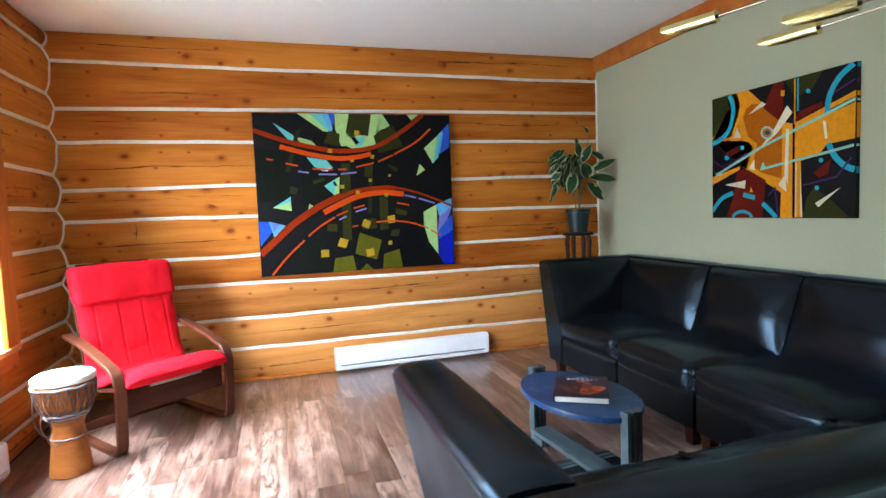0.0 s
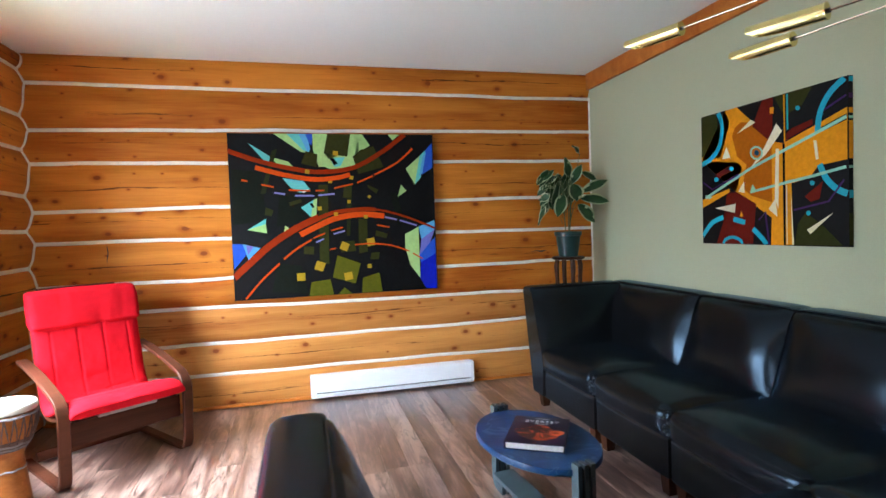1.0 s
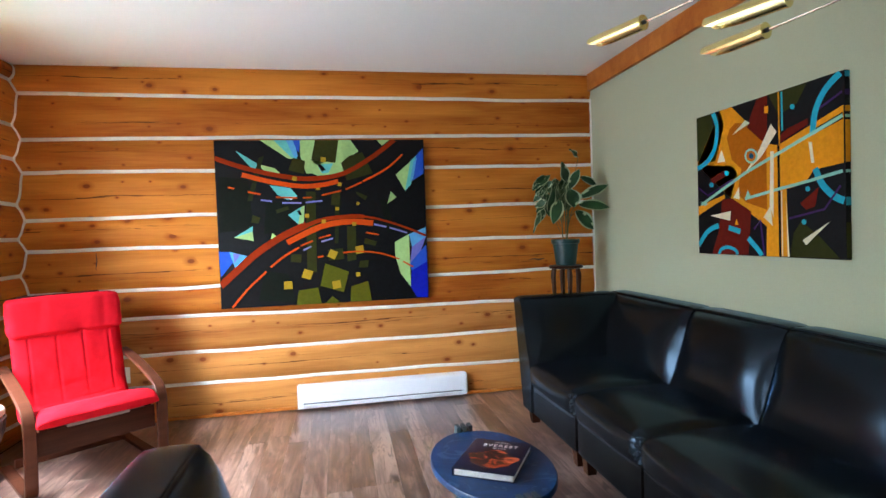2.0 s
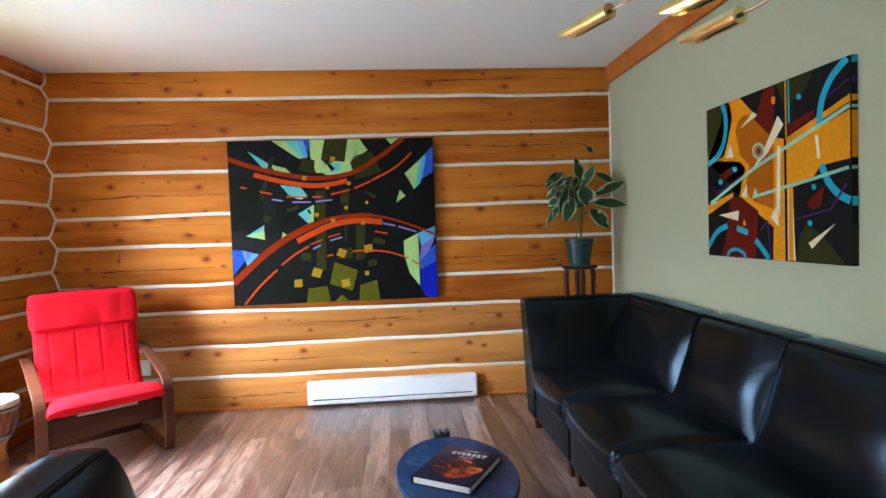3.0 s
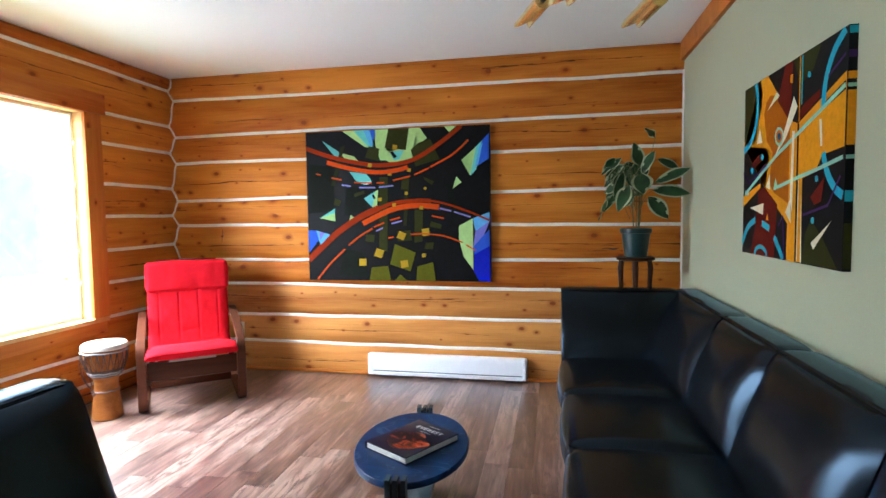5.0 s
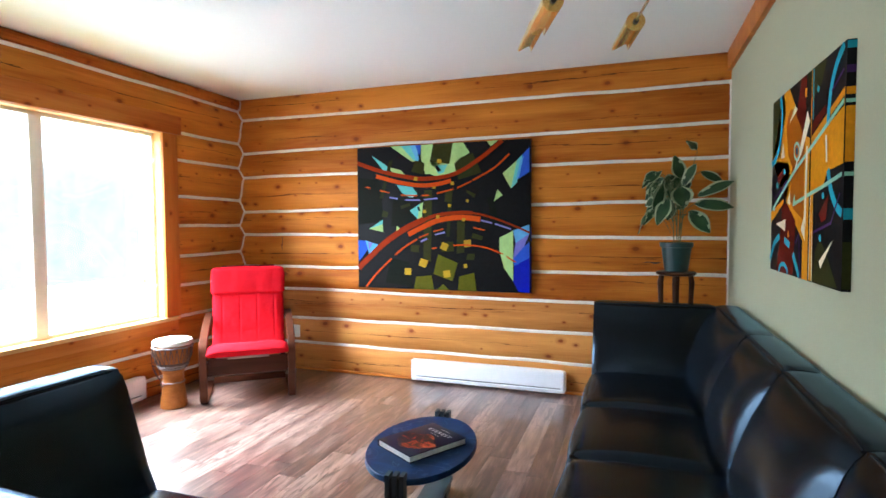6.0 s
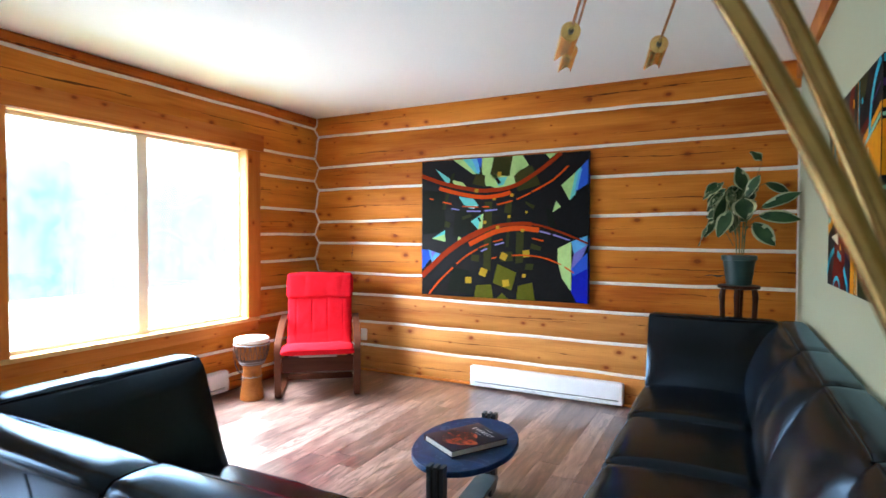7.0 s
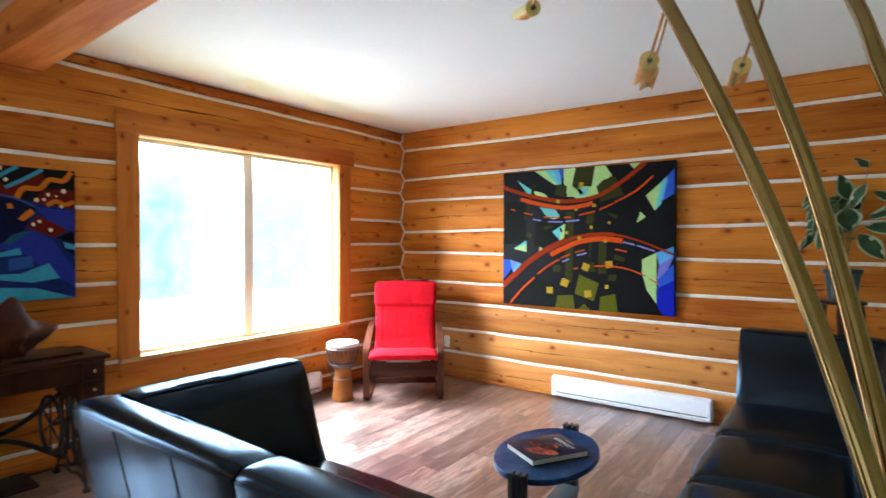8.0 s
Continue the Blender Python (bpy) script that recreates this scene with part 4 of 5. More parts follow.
# base and tip across and above the rim, width, depth of base and tip, roll
LEAVES = [
    ((20, 350), (-15, 475), 0.095, 0.0, -0.03, 10), ((30, 310), (85, 430), 0.075, -0.02, -0.05, -25), ((120, 385), (228, 332), 0.06, 0.02, 0.0, 15), ((105, 255), (275, 330), 0.085, 0.0, -0.05, -10),
    ((90, 212), (268, 197), 0.09, -0.02, -0.09, 5), ((62, 172), (158, 60), 0.105, -0.04, -0.1, 10), ((10, 300), (25, 195), 0.135, -0.08, -0.12, 0), ((-45, 240), (-108, 102), 0.095, -0.05, -0.1, 12),
    ((-75, 312), (-115, 165), 0.08, -0.03, -0.05, -30), ((-75, 402), (-186, 312), 0.06, 0.03, 0.06, 20), ((-150, 172), (-206, 48), 0.05, 0.0, 0.02, 60), ((98, 502), (46, 558), 0.072, 0.0, 0.0, 20)]
# smaller leaves that fill the crown, most of them hanging on the shaded side
for k in range(32):
    bx, bz = rnd.uniform(-135, 80), rnd.uniform(190, 400)
    LEAVES.append(((bx, bz), (bx + rnd.uniform(-70, 20), bz - rnd.uniform(30, 105)), rnd.uniform(0.045, 0.07), rnd.uniform(0.0, 0.09), rnd.uniform(0.02, 0.13), rnd.uniform(-50, 50)))
for (bx, bz), (tx, tz), wd, d0, d1, roll in LEAVES:
    p0, p1 = Vector((bx * S, d0, 0.2 + bz * S)), Vector((tx * S, d1, 0.2 + tz * S))
    along = (p1 - p0).normalized()
    face = Vector((0.05, -0.9, 0.45))
    side = face.cross(along).normalized()
    up = along.cross(side)
    m = Matrix((along, side, up)).transposed().to_4x4()
    ob = part("leaf", leaf("leaf", (p1 - p0).length, wd * 1.15, rnd.uniform(0.02, 0.14), rnd.uniform(0.02, 0.16)), [leaf_green, leaf_edge], plant, sharp=70)
    ob.matrix_basis = Matrix.Translation(p0) @ m @ pose(0, 0, 0, roll, 0, 0)
    if bz < 400:
        root = Vector((bx * S * 0.2, 0.012 * (1 if d0 >= 0 else -1), 0.2 + max(0.06, bz * S - 0.15)))
        part("stem", tube(bmesh.new(), spline([root, (root + p0) / 2 + Vector((-bx * S * 0.1, 0, 0.03)), p0, p0 + along * 0.02], 5), 0.0022, 5), stem_mat, plant)
for dx, dy in ((0.012, -0.01), (-0.014, 0.008), (0.022, 0.012), (0.0, -0.018)):
    part("stem", tube(bmesh.new(), spline([(dx, dy, 0.17), (dx * 1.6, dy, 0.36), (dx * 2.4, dy, 0.60)], 6), 0.0038, 6), stem_mat, plant, "upright green stem")
part("stem", tube(bmesh.new(), spline([(0.03, 0.0, 0.55), (0.09, 0.0, 0.70), (0.116, 0.0, 0.79), (0.121, 0.0, 0.822)], 6), 0.0022, 5), stem_mat, plant)


# ---- baseboard heaters ----
def heater(name, length, m, label):
    ob = thing(name, label, "heater", m)
    prof = [(0.0, 0.0), (0.0, 0.17), (-0.045, 0.17), (-0.062, 0.160), (-0.066, 0.150), (-0.066, 0.045), (-0.06, 0.038), (-0.03, 0.036), (-0.03, 0.030), (-0.062, 0.028), (-0.066, 0.022), (-0.060, 0.0)]
    part("casing", loft(bmesh.new(), [[(x, y, z) for y, z in prof] for x in (0.012, length - 0.012)]), heater_white, ob)
    for x in (0.0, length - 0.012):
        part("end_cap", puffy(bmesh.new(), x - 0.012, x + 0.03, -0.068, 0.0, 0.0, 0.172, 0.005 if x == 0 else 0.02, 0, 7), heater_white, ob)
    part("slot", one_box(0.012, length - 0.012, -0.05, -0.028, 0.029, 0.037, 0), dark_gap, ob, "dark outlet slot")
    return ob


heater("baseboard_heater", 1.262, pose(0.392, YB - 0.034, 0.022), "long white electric baseboard heater on the log wall")
heater("baseboard_heater", 1.1, pose(XL + 0.034, 1.98, 0.035, 0, 0, 90), "white electric baseboard heater below the window")
outlet = thing("wall_outlet", "pale plastic electrical outlet on the logs", "outlet", pose(-0.80, YB - 0.036, 0.36))
part("plate", one_box(-0.036, 0.036, -0.008, 0, -0.058, 0.058, 0.004), vinyl, outlet)

# ---- arc floor lamp ----
head_brass = plain("polished_brass", (0.86, 0.72, 0.30), 0.24, metal=1.0, mottle=0.04, bump=0.0)
rod_metal = plain("dark_brass", (0.62, 0.52, 0.38), 0.2, metal=1.0, mottle=0.05, bump=0.0)
lamp = thing("floor_lamp", "brass arc floor lamp with several slender arms", "lamp")
part("base", lathe(bmesh.new(), [(0.16, 0.0), (0.17, 0.006), (0.17, 0.03), (0.16, 0.036), (0.03, 0.04), (0.025, 0.08), (0.002, 0.085)], 40, (2.50, 0.0)), brass, lamp, "heavy round brass base")


def lamp_arm(way, end, tip):
    """One arm: a thin tube along way to the head's end, and a scoop-shaped head from end to tip."""
    end, tip = Vector(end) - Vector((0, 0, 0.009)), Vector(tip) - Vector((0, 0, 0.009))
    line = spline([*way, end], 8)
    part("arm", tube(bmesh.new(), line[:-16], 0.0056, 12), brass, lamp, "slender brass tube")
    part("rod", tube(bmesh.new(), line[-17:], 0.0042, 10), rod_metal, lamp, "polished end of the arm")
    axis = tip - end
    length = axis.length
    m = Matrix.Translation(end) @ axis.to_track_quat("X", "Z").to_matrix().to_4x4()
    N, R = 36, 0.0265
    rings = []
    for q in range(7):
        ring = []
        for k in range(N):
            a = 2 * math.pi * k / N
            cut = length * (1 - 0.54 * max(0.0, -math.sin(a)) ** 2)
            ring.append((cut * q / 6, R * math.cos(a), R * math.sin(a)))
        rings.append(ring)
    inner = [[(p[0], p[1] * 0.93, p[2] * 0.93) for p in r] for r in rings[::-1]]
    head = part("head", loft(bmesh.new(), rings + inner), head_brass, lamp, "scoop-shaped brass lamp head")
    head.matrix_basis = m
    part("cap", tube(bmesh.new(), [(-0.004, 0, 0), (0.002, 0, 0)], R * 1.03, 24), head_brass, head)
    part("socket", tube(bmesh.new(), [(-0.012, 0, 0), (-0.003, 0, 0)], 0.008, 12), black_wood, head, "dark socket at the rod's end")
    part("diffuser", tube(bmesh.new(), [(0.02, 0, 0.0), (length * 0.56, 0, 0.0)], R * 0.66, 12), heater_white, head, "white lamp tube, unlit")


LOW = [(2.50, 0.0, 0.05), (2.50, 0.02, 0.6)]
lamp_arm([*LOW, (2.49, 0.06, 1.0), (2.44, 0.125, 1.2), (2.373, 0.196, 1.4), (2.28, 0.28, 1.6), (2.19, 0.40, 1.77), (2.17, 0.65, 1.93), (2.13, 1.02, 2.02), (2.008, 1.446, 2.028)], (1.836, 1.916, 2.026), (1.752, 2.146, 2.025))
lamp_arm([*LOW, (2.46, 0.07, 1.0), (2.44, 0.135, 1.2), (2.398, 0.242, 1.4), (2.335, 0.338, 1.6), (2.30, 0.47, 1.75), (2.29, 0.78, 1.90), (2.266, 1.231, 1.941)], (2.162, 1.720, 1.936), (2.112, 1.955, 1.934))
lamp_arm([*LOW, (2.53, 0.10, 1.0), (2.50, 0.16, 1.25), (2.457, 0.225, 1.40), (2.430, 0.273, 1.494), (2.414, 0.334, 1.569), (2.37, 0.45, 1.71), (2.27, 0.66, 1.86), (2.145, 0.952, 1.91)], (1.965, 1.418, 1.908), (1.882, 1.634, 1.907))
lamp_arm([*LOW, (2.60, 0.02, 1.0), (2.66, 0.1, 1.4), (2.62, 0.2, 1.8), (2.38, 0.5, 2.16), (2.0, 0.9, 2.27), (1.7, 1.3, 2.25)], (1.53, 1.55, 2.211), (1.386, 1.706, 2.266))

# ---- treadle sewing table ----
iron = plain("cast_iron", (0.012, 0.011, 0.010), 0.45, metal=0.3)
sew = thing("sewing_table", "antique treadle sewing table with iron legs and drawers", "table", pose(-1.33, 1.185, 0))
part("tabletop", one_box(0.0, 0.42, -0.95, 0.0, 0.715, 0.74, 0.007), old_wood, sew, "worn dark wooden top")
part("apron", one_box(0.03, 0.39, -0.80, -0.15, 0.60, 0.714), old_wood, sew)
for y in (-0.145, -0.93):
    unit = part("drawer_case", one_box(0.03, 0.39, y, y + 0.125, 0.50, 0.714), old_wood, sew)
    for z in (0.51, 0.612):
        d = part("drawer", one_box(0.39, 0.402, y + 0.01, y + 0.115, z, z + 0.09, 0.003), old_wood, unit)
        part("knob", lathe(bmesh.new(), [(0.008, 0), (0.011, 0.012), (0.002, 0.018)], 10), brass, unit).matrix_basis = pose(0.402, y + 0.0625, z + 0.045, 0, 90, 0)
SCROLLS = [[(0.10, 0.60), (0.075, 0.46), (0.085, 0.30), (0.06, 0.15), (0.015, 0.04), (0.0, 0.008)], [(0.32, 0.60), (0.345, 0.46), (0.335, 0.30), (0.36, 0.15), (0.405, 0.04), (0.42, 0.008)],
           [(0.10, 0.58), (0.17, 0.50), (0.21, 0.40), (0.25, 0.50), (0.32, 0.58)], [(0.08, 0.36), (0.15, 0.30), (0.21, 0.38), (0.27, 0.30), (0.34, 0.36)],
           [(0.08, 0.24), (0.14, 0.17), (0.21, 0.22), (0.28, 0.17), (0.34, 0.24)], [(0.12, 0.58), (0.18, 0.35), (0.13, 0.12)], [(0.30, 0.58), (0.24, 0.35), (0.29, 0.12)],
           [(0.05, 0.12), (0.13, 0.14), (0.21, 0.10), (0.29, 0.14), (0.37, 0.12)], [(0.03, 0.05), (0.12, 0.075), (0.21, 0.06), (0.30, 0.075), (0.39, 0.05)]]
RINGS = [(0.135, 0.40, 0.036, 0.13), (0.21, 0.29, 0.028, 0.10), (0.285, 0.40, 0.036, 0.13), (0.21, 0.52, 0.055, 0.045), (0.135, 0.20, 0.030, 0.06), (0.285, 0.20, 0.030, 0.06)]
for y in (-0.13, -0.80):
    for line in SCROLLS:
        part("leg_scroll", tube(bmesh.new(), spline([(x, y, z) for x, z in line], 7), 0.0095, 7), iron, sew, "scrolled black cast-iron leg")
    for x, z, rx, rz in RINGS:
        part("leg_scroll", tube(bmesh.new(), [(x + rx * math.cos(a), y, z + rz * math.sin(a)) for a in np.linspace(0, 2 * math.pi, 25)], 0.0065, 6), iron, sew)
    for x in (0.0, 0.42):
        part("caster", lathe(bmesh.new(), [(0.016, 0.0), (0.022, 0.004), (0.022, 0.016), (0.012, 0.022), (0.002, 0.024)], 12, (x, y)), iron, sew)
for q in ([(-0.13, 0.12), (-0.45, 0.30), (-0.80, 0.12)], [(-0.13, 0.50), (-0.45, 0.33), (-0.80, 0.50)]):
    part("brace", tube(bmesh.new(), spline([(0.10, y, z) for y, z in q], 8), 0.015, 7), iron, sew)
HUB = Vector((0.22, -0.23, 0.36))
part("wheel", tube(bmesh.new(), [HUB + Vector((0.155 * math.cos(a), 0, 0.155 * math.sin(a))) for a in np.linspace(0, 2 * math.pi, 33)], 0.011, 8), iron, sew, "round iron drive wheel")
for k in range(6):
    a = math.pi * (k + 0.5) / 3
    part("spoke", tube(bmesh.new(), [HUB, HUB + Vector((0.155 * math.cos(a), 0, 0.155 * math.sin(a)))], 0.006, 6), iron, sew)
part("axle", tube(bmesh.new(), [HUB, HUB + Vector((0, 0.10, 0))], 0.012, 8), iron, sew)
part("treadle", one_box(0.08, 0.34, -0.62, -0.32, 0.075, 0.09), iron, sew)

# carved burl on a tray
tray = thing("tray", "flat dark wooden tray on the sewing table", "tray", pose(-1.30, 1.08, 0.741))
part("board", one_box(0.02, 0.30, -0.70, 0.0, 0.0, 0.018, 0.006), old_wood, tray)
burl_mat = wood("burl", (0.024, 0.006, 0.003), (0.075, 0.019, 0.007), 0.32, knots=False)
bm = bmesh.new()
bmesh.ops.create_icosphere(bm, subdivisions=4, radius=1.0)
for v in bm.verts:
    p = v.co.copy()
    w = 1 + 0.26 * noise.noise(p * 1.4 + Vector((3, 1, 0))) + 0.16 * abs(noise.noise(p * 2.6 + Vector((0, 5, 2)))) + 0.05 * noise.noise(p * 7)
    horn = max(0.0, p.dot(Vector((0.1, 0.98, 0.12)).normalized())) ** 14
    peak = max(0.0, p.dot(Vector((0.0, 0.52, 0.85)).normalized())) ** 9
    v.co = Vector((p.x * 0.12 * w, p.y * (0.17 * w + 0.10 * horn), max(-0.11, p.z * (0.125 * w + 0.09 * peak) + 0.02 * horn)))
burl = part("wood_carving", bm, burl_mat)
burl.matrix_basis = pose(-1.13, 0.715, 0.87)
tagged(burl, "large polished brown burl carving on the tray", "carving")


# ---- paintings ----
def canvas(name, w, h, m, label, edge, thick=0.034):
    ob = thing(name, label, "painting", m)
    part("canvas", box(bmesh.new(), -w / 2, w / 2, 0.0, thick, -h / 2, h / 2, 0.0012), edge, ob)
    return ob


paint_black = plain("paint_black", (0.0045, 0.0045, 0.005), 0.55, mottle=0.2, scale=40, spec=0.12)
big_art = canvas("painting", 1.52, 1.215, pose(0.634, 4.262, 1.402), "large abstract canvas of dark greens with red arcs", paint_black)
small_art = canvas("painting", 0.93, 0.772, pose(2.770, 2.462, 1.508, 0, 0, -90), "abstract canvas in orange, black and turquoise", paint_black, 0.026)
left_art = canvas("painting", 0.80, 0.765, pose(XL + 0.073, 0.766, 1.415, 0, 0, 90), "abstract canvas in blues with dotted red shapes", paint_black)



# ---- paint on the canvases ----
PAINTS = {
    "black": (0.004, 0.004, 0.005), "haze": (0.008, 0.010, 0.007), "lime": (0.36, 0.55, 0.20), "cyan": (0.14, 0.48, 0.46), "sky": (0.11, 0.34, 0.62),
    "blue": (0.03, 0.09, 0.48), "deep": (0.01, 0.015, 0.34), "violet": (0.16, 0.15, 0.48), "white": (0.7, 0.72, 0.7), "olive": (0.085, 0.083, 0.007),
    "olive_dark": (0.030, 0.032, 0.008), "moss": (0.02, 0.024, 0.008), "mustard": (0.36, 0.23, 0.015), "red": (0.23, 0.023, 0.003), "orange": (0.50, 0.062, 0.005),
    "lavender": (0.20, 0.20, 0.50), "amber": (0.66, 0.265, 0.008), "rust": (0.37, 0.105, 0.004), "wine": (0.11, 0.010, 0.006), "turq": (0.04, 0.34, 0.46),
    "mint": (0.28, 0.55, 0.42), "cream": (0.72, 0.66, 0.46), "plum": (0.05, 0.02, 0.09), "navy": (0.012, 0.022, 0.12), "ink": (0.006, 0.008, 0.035),
    "royal": (0.02, 0.03, 0.25), "blue2": (0.025, 0.07, 0.25), "teal": (0.015, 0.07, 0.13), "turq2": (0.05, 0.27, 0.40), "amber2": (0.48, 0.14, 0.010)}
made_paints = {}


def paint(colour):
    if colour not in made_paints:
        made_paints[colour] = plain("paint_" + colour, PAINTS[colour], 0.55, mottle=0.1, scale=45, bump=0.15, spec=0.05)
    return made_paints[colour]


class Artwork:
    """Flat areas of paint on a canvas, in order; u runs to the right and v down, both from 0 to 1."""

    def __init__(self, owner, w, h):
        self.owner, self.w, self.h, self.layer, self.sheets = owner, w, h, 0, []

    def sheet(self, colour):
        self.layer += 1
        bm = bmesh.new()
        self.sheets.append((colour, bm))
        return bm, -0.0008 - 0.00007 * self.layer

    def spot(self, u, v):
        return (u - 0.5) * self.w * 0.998, (0.5 - v) * self.h * 0.998

    def poly(self, colour, *pts):
        bm, y = self.sheet(colour)
        vs = []
        for p in pts:
            x, z = self.spot(*p)
            vs.append(bm.verts.new((x, y, z)))
        bm.faces.new(vs)

    def stroke(self, colour, width, *pts, smooth=True):
        bm, y = self.sheet(colour)
        line = [Vector((*self.spot(*p), 0)) for p in pts]
        if smooth and len(line) > 2:
            line = spline(line, 8)
        rows = []
        for i, p in enumerate(line):
            d = (line[min(i + 1, len(line) - 1)] - line[max(i - 1, 0)]).normalized()
            q = Vector((-d.y, d.x, 0)) * width / 2
            rows.append([bm.verts.new((*[max(-lim, min(lim, c)) for c, lim in ((s.x, self.w / 2),)], y, max(-self.h / 2, min(self.h / 2, s.y)))) for s in (p + q, p - q)])
        for a, b in zip(rows, rows[1:]):
            bm.faces.new((a[0], a[1], b[1], b[0]))

    def edge(self, colour, v0, v1, thick):
        """Paint carried round the canvas's right-hand side."""
        bm = bmesh.new()
        x, z0, z1 = self.w / 2 + 0.0007, (0.5 - v0) * self.h, (0.5 - v1) * self.h
        bm.faces.new([bm.verts.new(p) for p in ((x, 0.0008, z0), (x, thick - 0.0005, z0), (x, thick - 0.0005, z1), (x, 0.0008, z1))])
        self.sheets.append((colour, bm))

    def finish(self):
        for colour, bm in self.sheets:
            bmesh.ops.triangulate(bm, faces=[f for f in bm.faces if len(f.verts) > 4])
            part("paint_patch", bm, paint(colour), self.owner)


big, small, left = Artwork(big_art, 1.52, 1.215), Artwork(small_art, 0.93, 0.772), Artwork(left_art, 0.80, 0.765)
big.poly("haze", (0.012, 0.212), (0.148, 0.234), (0.161, 0.527), (0.008, 0.546))
big.poly("haze", (0.205, 0.784), (0.315, 0.809), (0.344, 0.982), (0.172, 0.961))
big.poly("haze", (0.225, 0.363), (0.349, 0.392), (0.34, 0.527), (0.208, 0.564))
big.poly("haze", (0.769, 0.371), (0.802, 0.371), (0.84, 0.561), (0.804, 0.579))
big.poly("lime", (0.21, 0), (0.278, 0), (0.374, 0.115), (0.336, 0.11))
big.poly("cyan", (0.272, 0), (0.361, 0), (0.378, 0.111), (0.351, 0.105))
big.poly("sky", (0.329, 0), (0.367, 0), (0.382, 0.097), (0.366, 0.106))
big.poly("blue", (0.361, 0), (0.397, 0), (0.388, 0.071), (0.379, 0.062))
big.poly("lime", (0.394, 0), (0.472, 0), (0.445, 0.121), (0.501, 0.199), (0.419, 0.202), (0.394, 0.098))
big.poly("lime", (0.579, 0), (0.637, 0), (0.674, 0.07), (0.593, 0.131), (0.612, 0.167), (0.59, 0.21), (0.471, 0.216), (0.411, 0.178), (0.501, 0.137))
big.poly("olive_dark", (0.466, 0), (0.579, 0), (0.56, 0.139), (0.445, 0.121))
big.poly("cyan", (0.472, 0.148), (0.549, 0.142), (0.525, 0.199), (0.494, 0.204))
big.poly("black", (0.472, 0.148), (0.489, 0.145), (0.513, 0.181), (0.494, 0.193))
big.poly("lime", (0.767, 0), (0.828, 0), (0.791, 0.036))
big.poly("cyan", (0.094, 0.059), (0.188, 0.135), (0.199, 0.177), (0.164, 0.165))
big.poly("lime", (0.193, 0.141), (0.274, 0.169), (0.304, 0.211), (0.242, 0.211))
big.poly("cyan", (0.245, 0.269), (0.342, 0.289), (0.372, 0.338), (0.326, 0.361), (0.28, 0.328))
big.poly("white", (0.319, 0.343), (0.365, 0.34), (0.342, 0.361))
big.poly("cyan", (0.325, 0.451), (0.387, 0.405), (0.371, 0.509))
big.poly("lime", (0.387, 0.405), (0.404, 0.396), (0.397, 0.505), (0.371, 0.509))
big.poly("black", (0.367, 0.428), (0.379, 0.423), (0.391, 0.451), (0.379, 0.455))
big.poly("cyan", (0.072, 0.577), (0.158, 0.514), (0.157, 0.556))
big.poly("lime", (0.072, 0.577), (0.157, 0.545), (0.16, 0.601))
big.poly("lime", (0.247, 0.558), (0.267, 0.578), (0.24, 0.596))
big.poly("lime", (0.854, 0.218), (0.93, 0.135), (0.899, 0.318))
big.poly("cyan", (0.93, 0.135), (0.96, 0.099), (0.93, 0.279), (0.899, 0.318))
big.poly("blue", (0.96, 0.099), (0.996, 0.053), (0.995, 0.213), (0.937, 0.257))
big.poly("sky", (0.946, 0.136), (0.964, 0.111), (0.941, 0.245), (0.923, 0.27))
big.poly("lime", (0.826, 0.32), (0.854, 0.358), (0.807, 0.397))
big.poly("lime", (0.837, 0.639), (0.91, 0.592), (0.91, 0.924), (0.861, 0.839), (0.837, 0.726))
big.poly("sky", (0.91, 0.592), (0.996, 0.552), (0.996, 0.615), (0.923, 0.673))
big.poly("violet", (0.923, 0.673), (0.996, 0.612), (0.965, 0.706), (0.91, 0.777))
big.poly("blue", (0.91, 0.777), (0.965, 0.701), (0.996, 0.663), (0.997, 0.775), (0.917, 0.828))
big.poly("deep", (0.91, 0.924), (0.917, 0.823), (0.997, 0.769), (0.997, 0.998), (0.938, 0.992))
big.poly("blue", (0, 0.658), (0.05, 0.663), (0.07, 0.713), (0.004, 0.811))
big.poly("sky", (0.047, 0.661), (0.127, 0.69), (0.07, 0.759))
big.poly("violet", (0.063, 0.67), (0.095, 0.679), (0.069, 0.731))
big.poly("olive_dark", (0.359, 0.105), (0.415, 0.125), (0.408, 0.205), (0.335, 0.181))
big.poly("olive_dark", (0.626, 0.098), (0.691, 0.074), (0.741, 0.206), (0.611, 0.249), (0.587, 0.14))
big.poly("olive", (0.491, 0.754), (0.605, 0.811), (0.575, 0.937), (0.464, 0.89))
big.poly("olive", (0.36, 0.912), (0.452, 0.901), (0.467, 1), (0.347, 1))
big.poly("olive", (0.613, 0.903), (0.697, 0.875), (0.711, 0.999), (0.606, 0.998))
big.poly("olive", (0.485, 1), (0.52, 0.957), (0.557, 1))
big.poly("olive_dark", (0.413, 0.312), (0.459, 0.313), (0.45, 0.806), (0.404, 0.798))
big.poly("olive_dark", (0.603, 0.527), (0.647, 0.536), (0.643, 0.739), (0.599, 0.748))
big.poly("moss", (0.2, 0.105), (0.225, 0.091), (0.162, 0.362), (0.139, 0.362))
big.poly("moss", (0.552, 0.323), (0.577, 0.324), (0.558, 0.633), (0.541, 0.634))
big.poly("olive_dark", (0.331, 0.69), (0.38, 0.693), (0.377, 0.744), (0.328, 0.736))
big.poly("olive_dark", (0.538, 0.314), (0.577, 0.312), (0.571, 0.394), (0.53, 0.397))
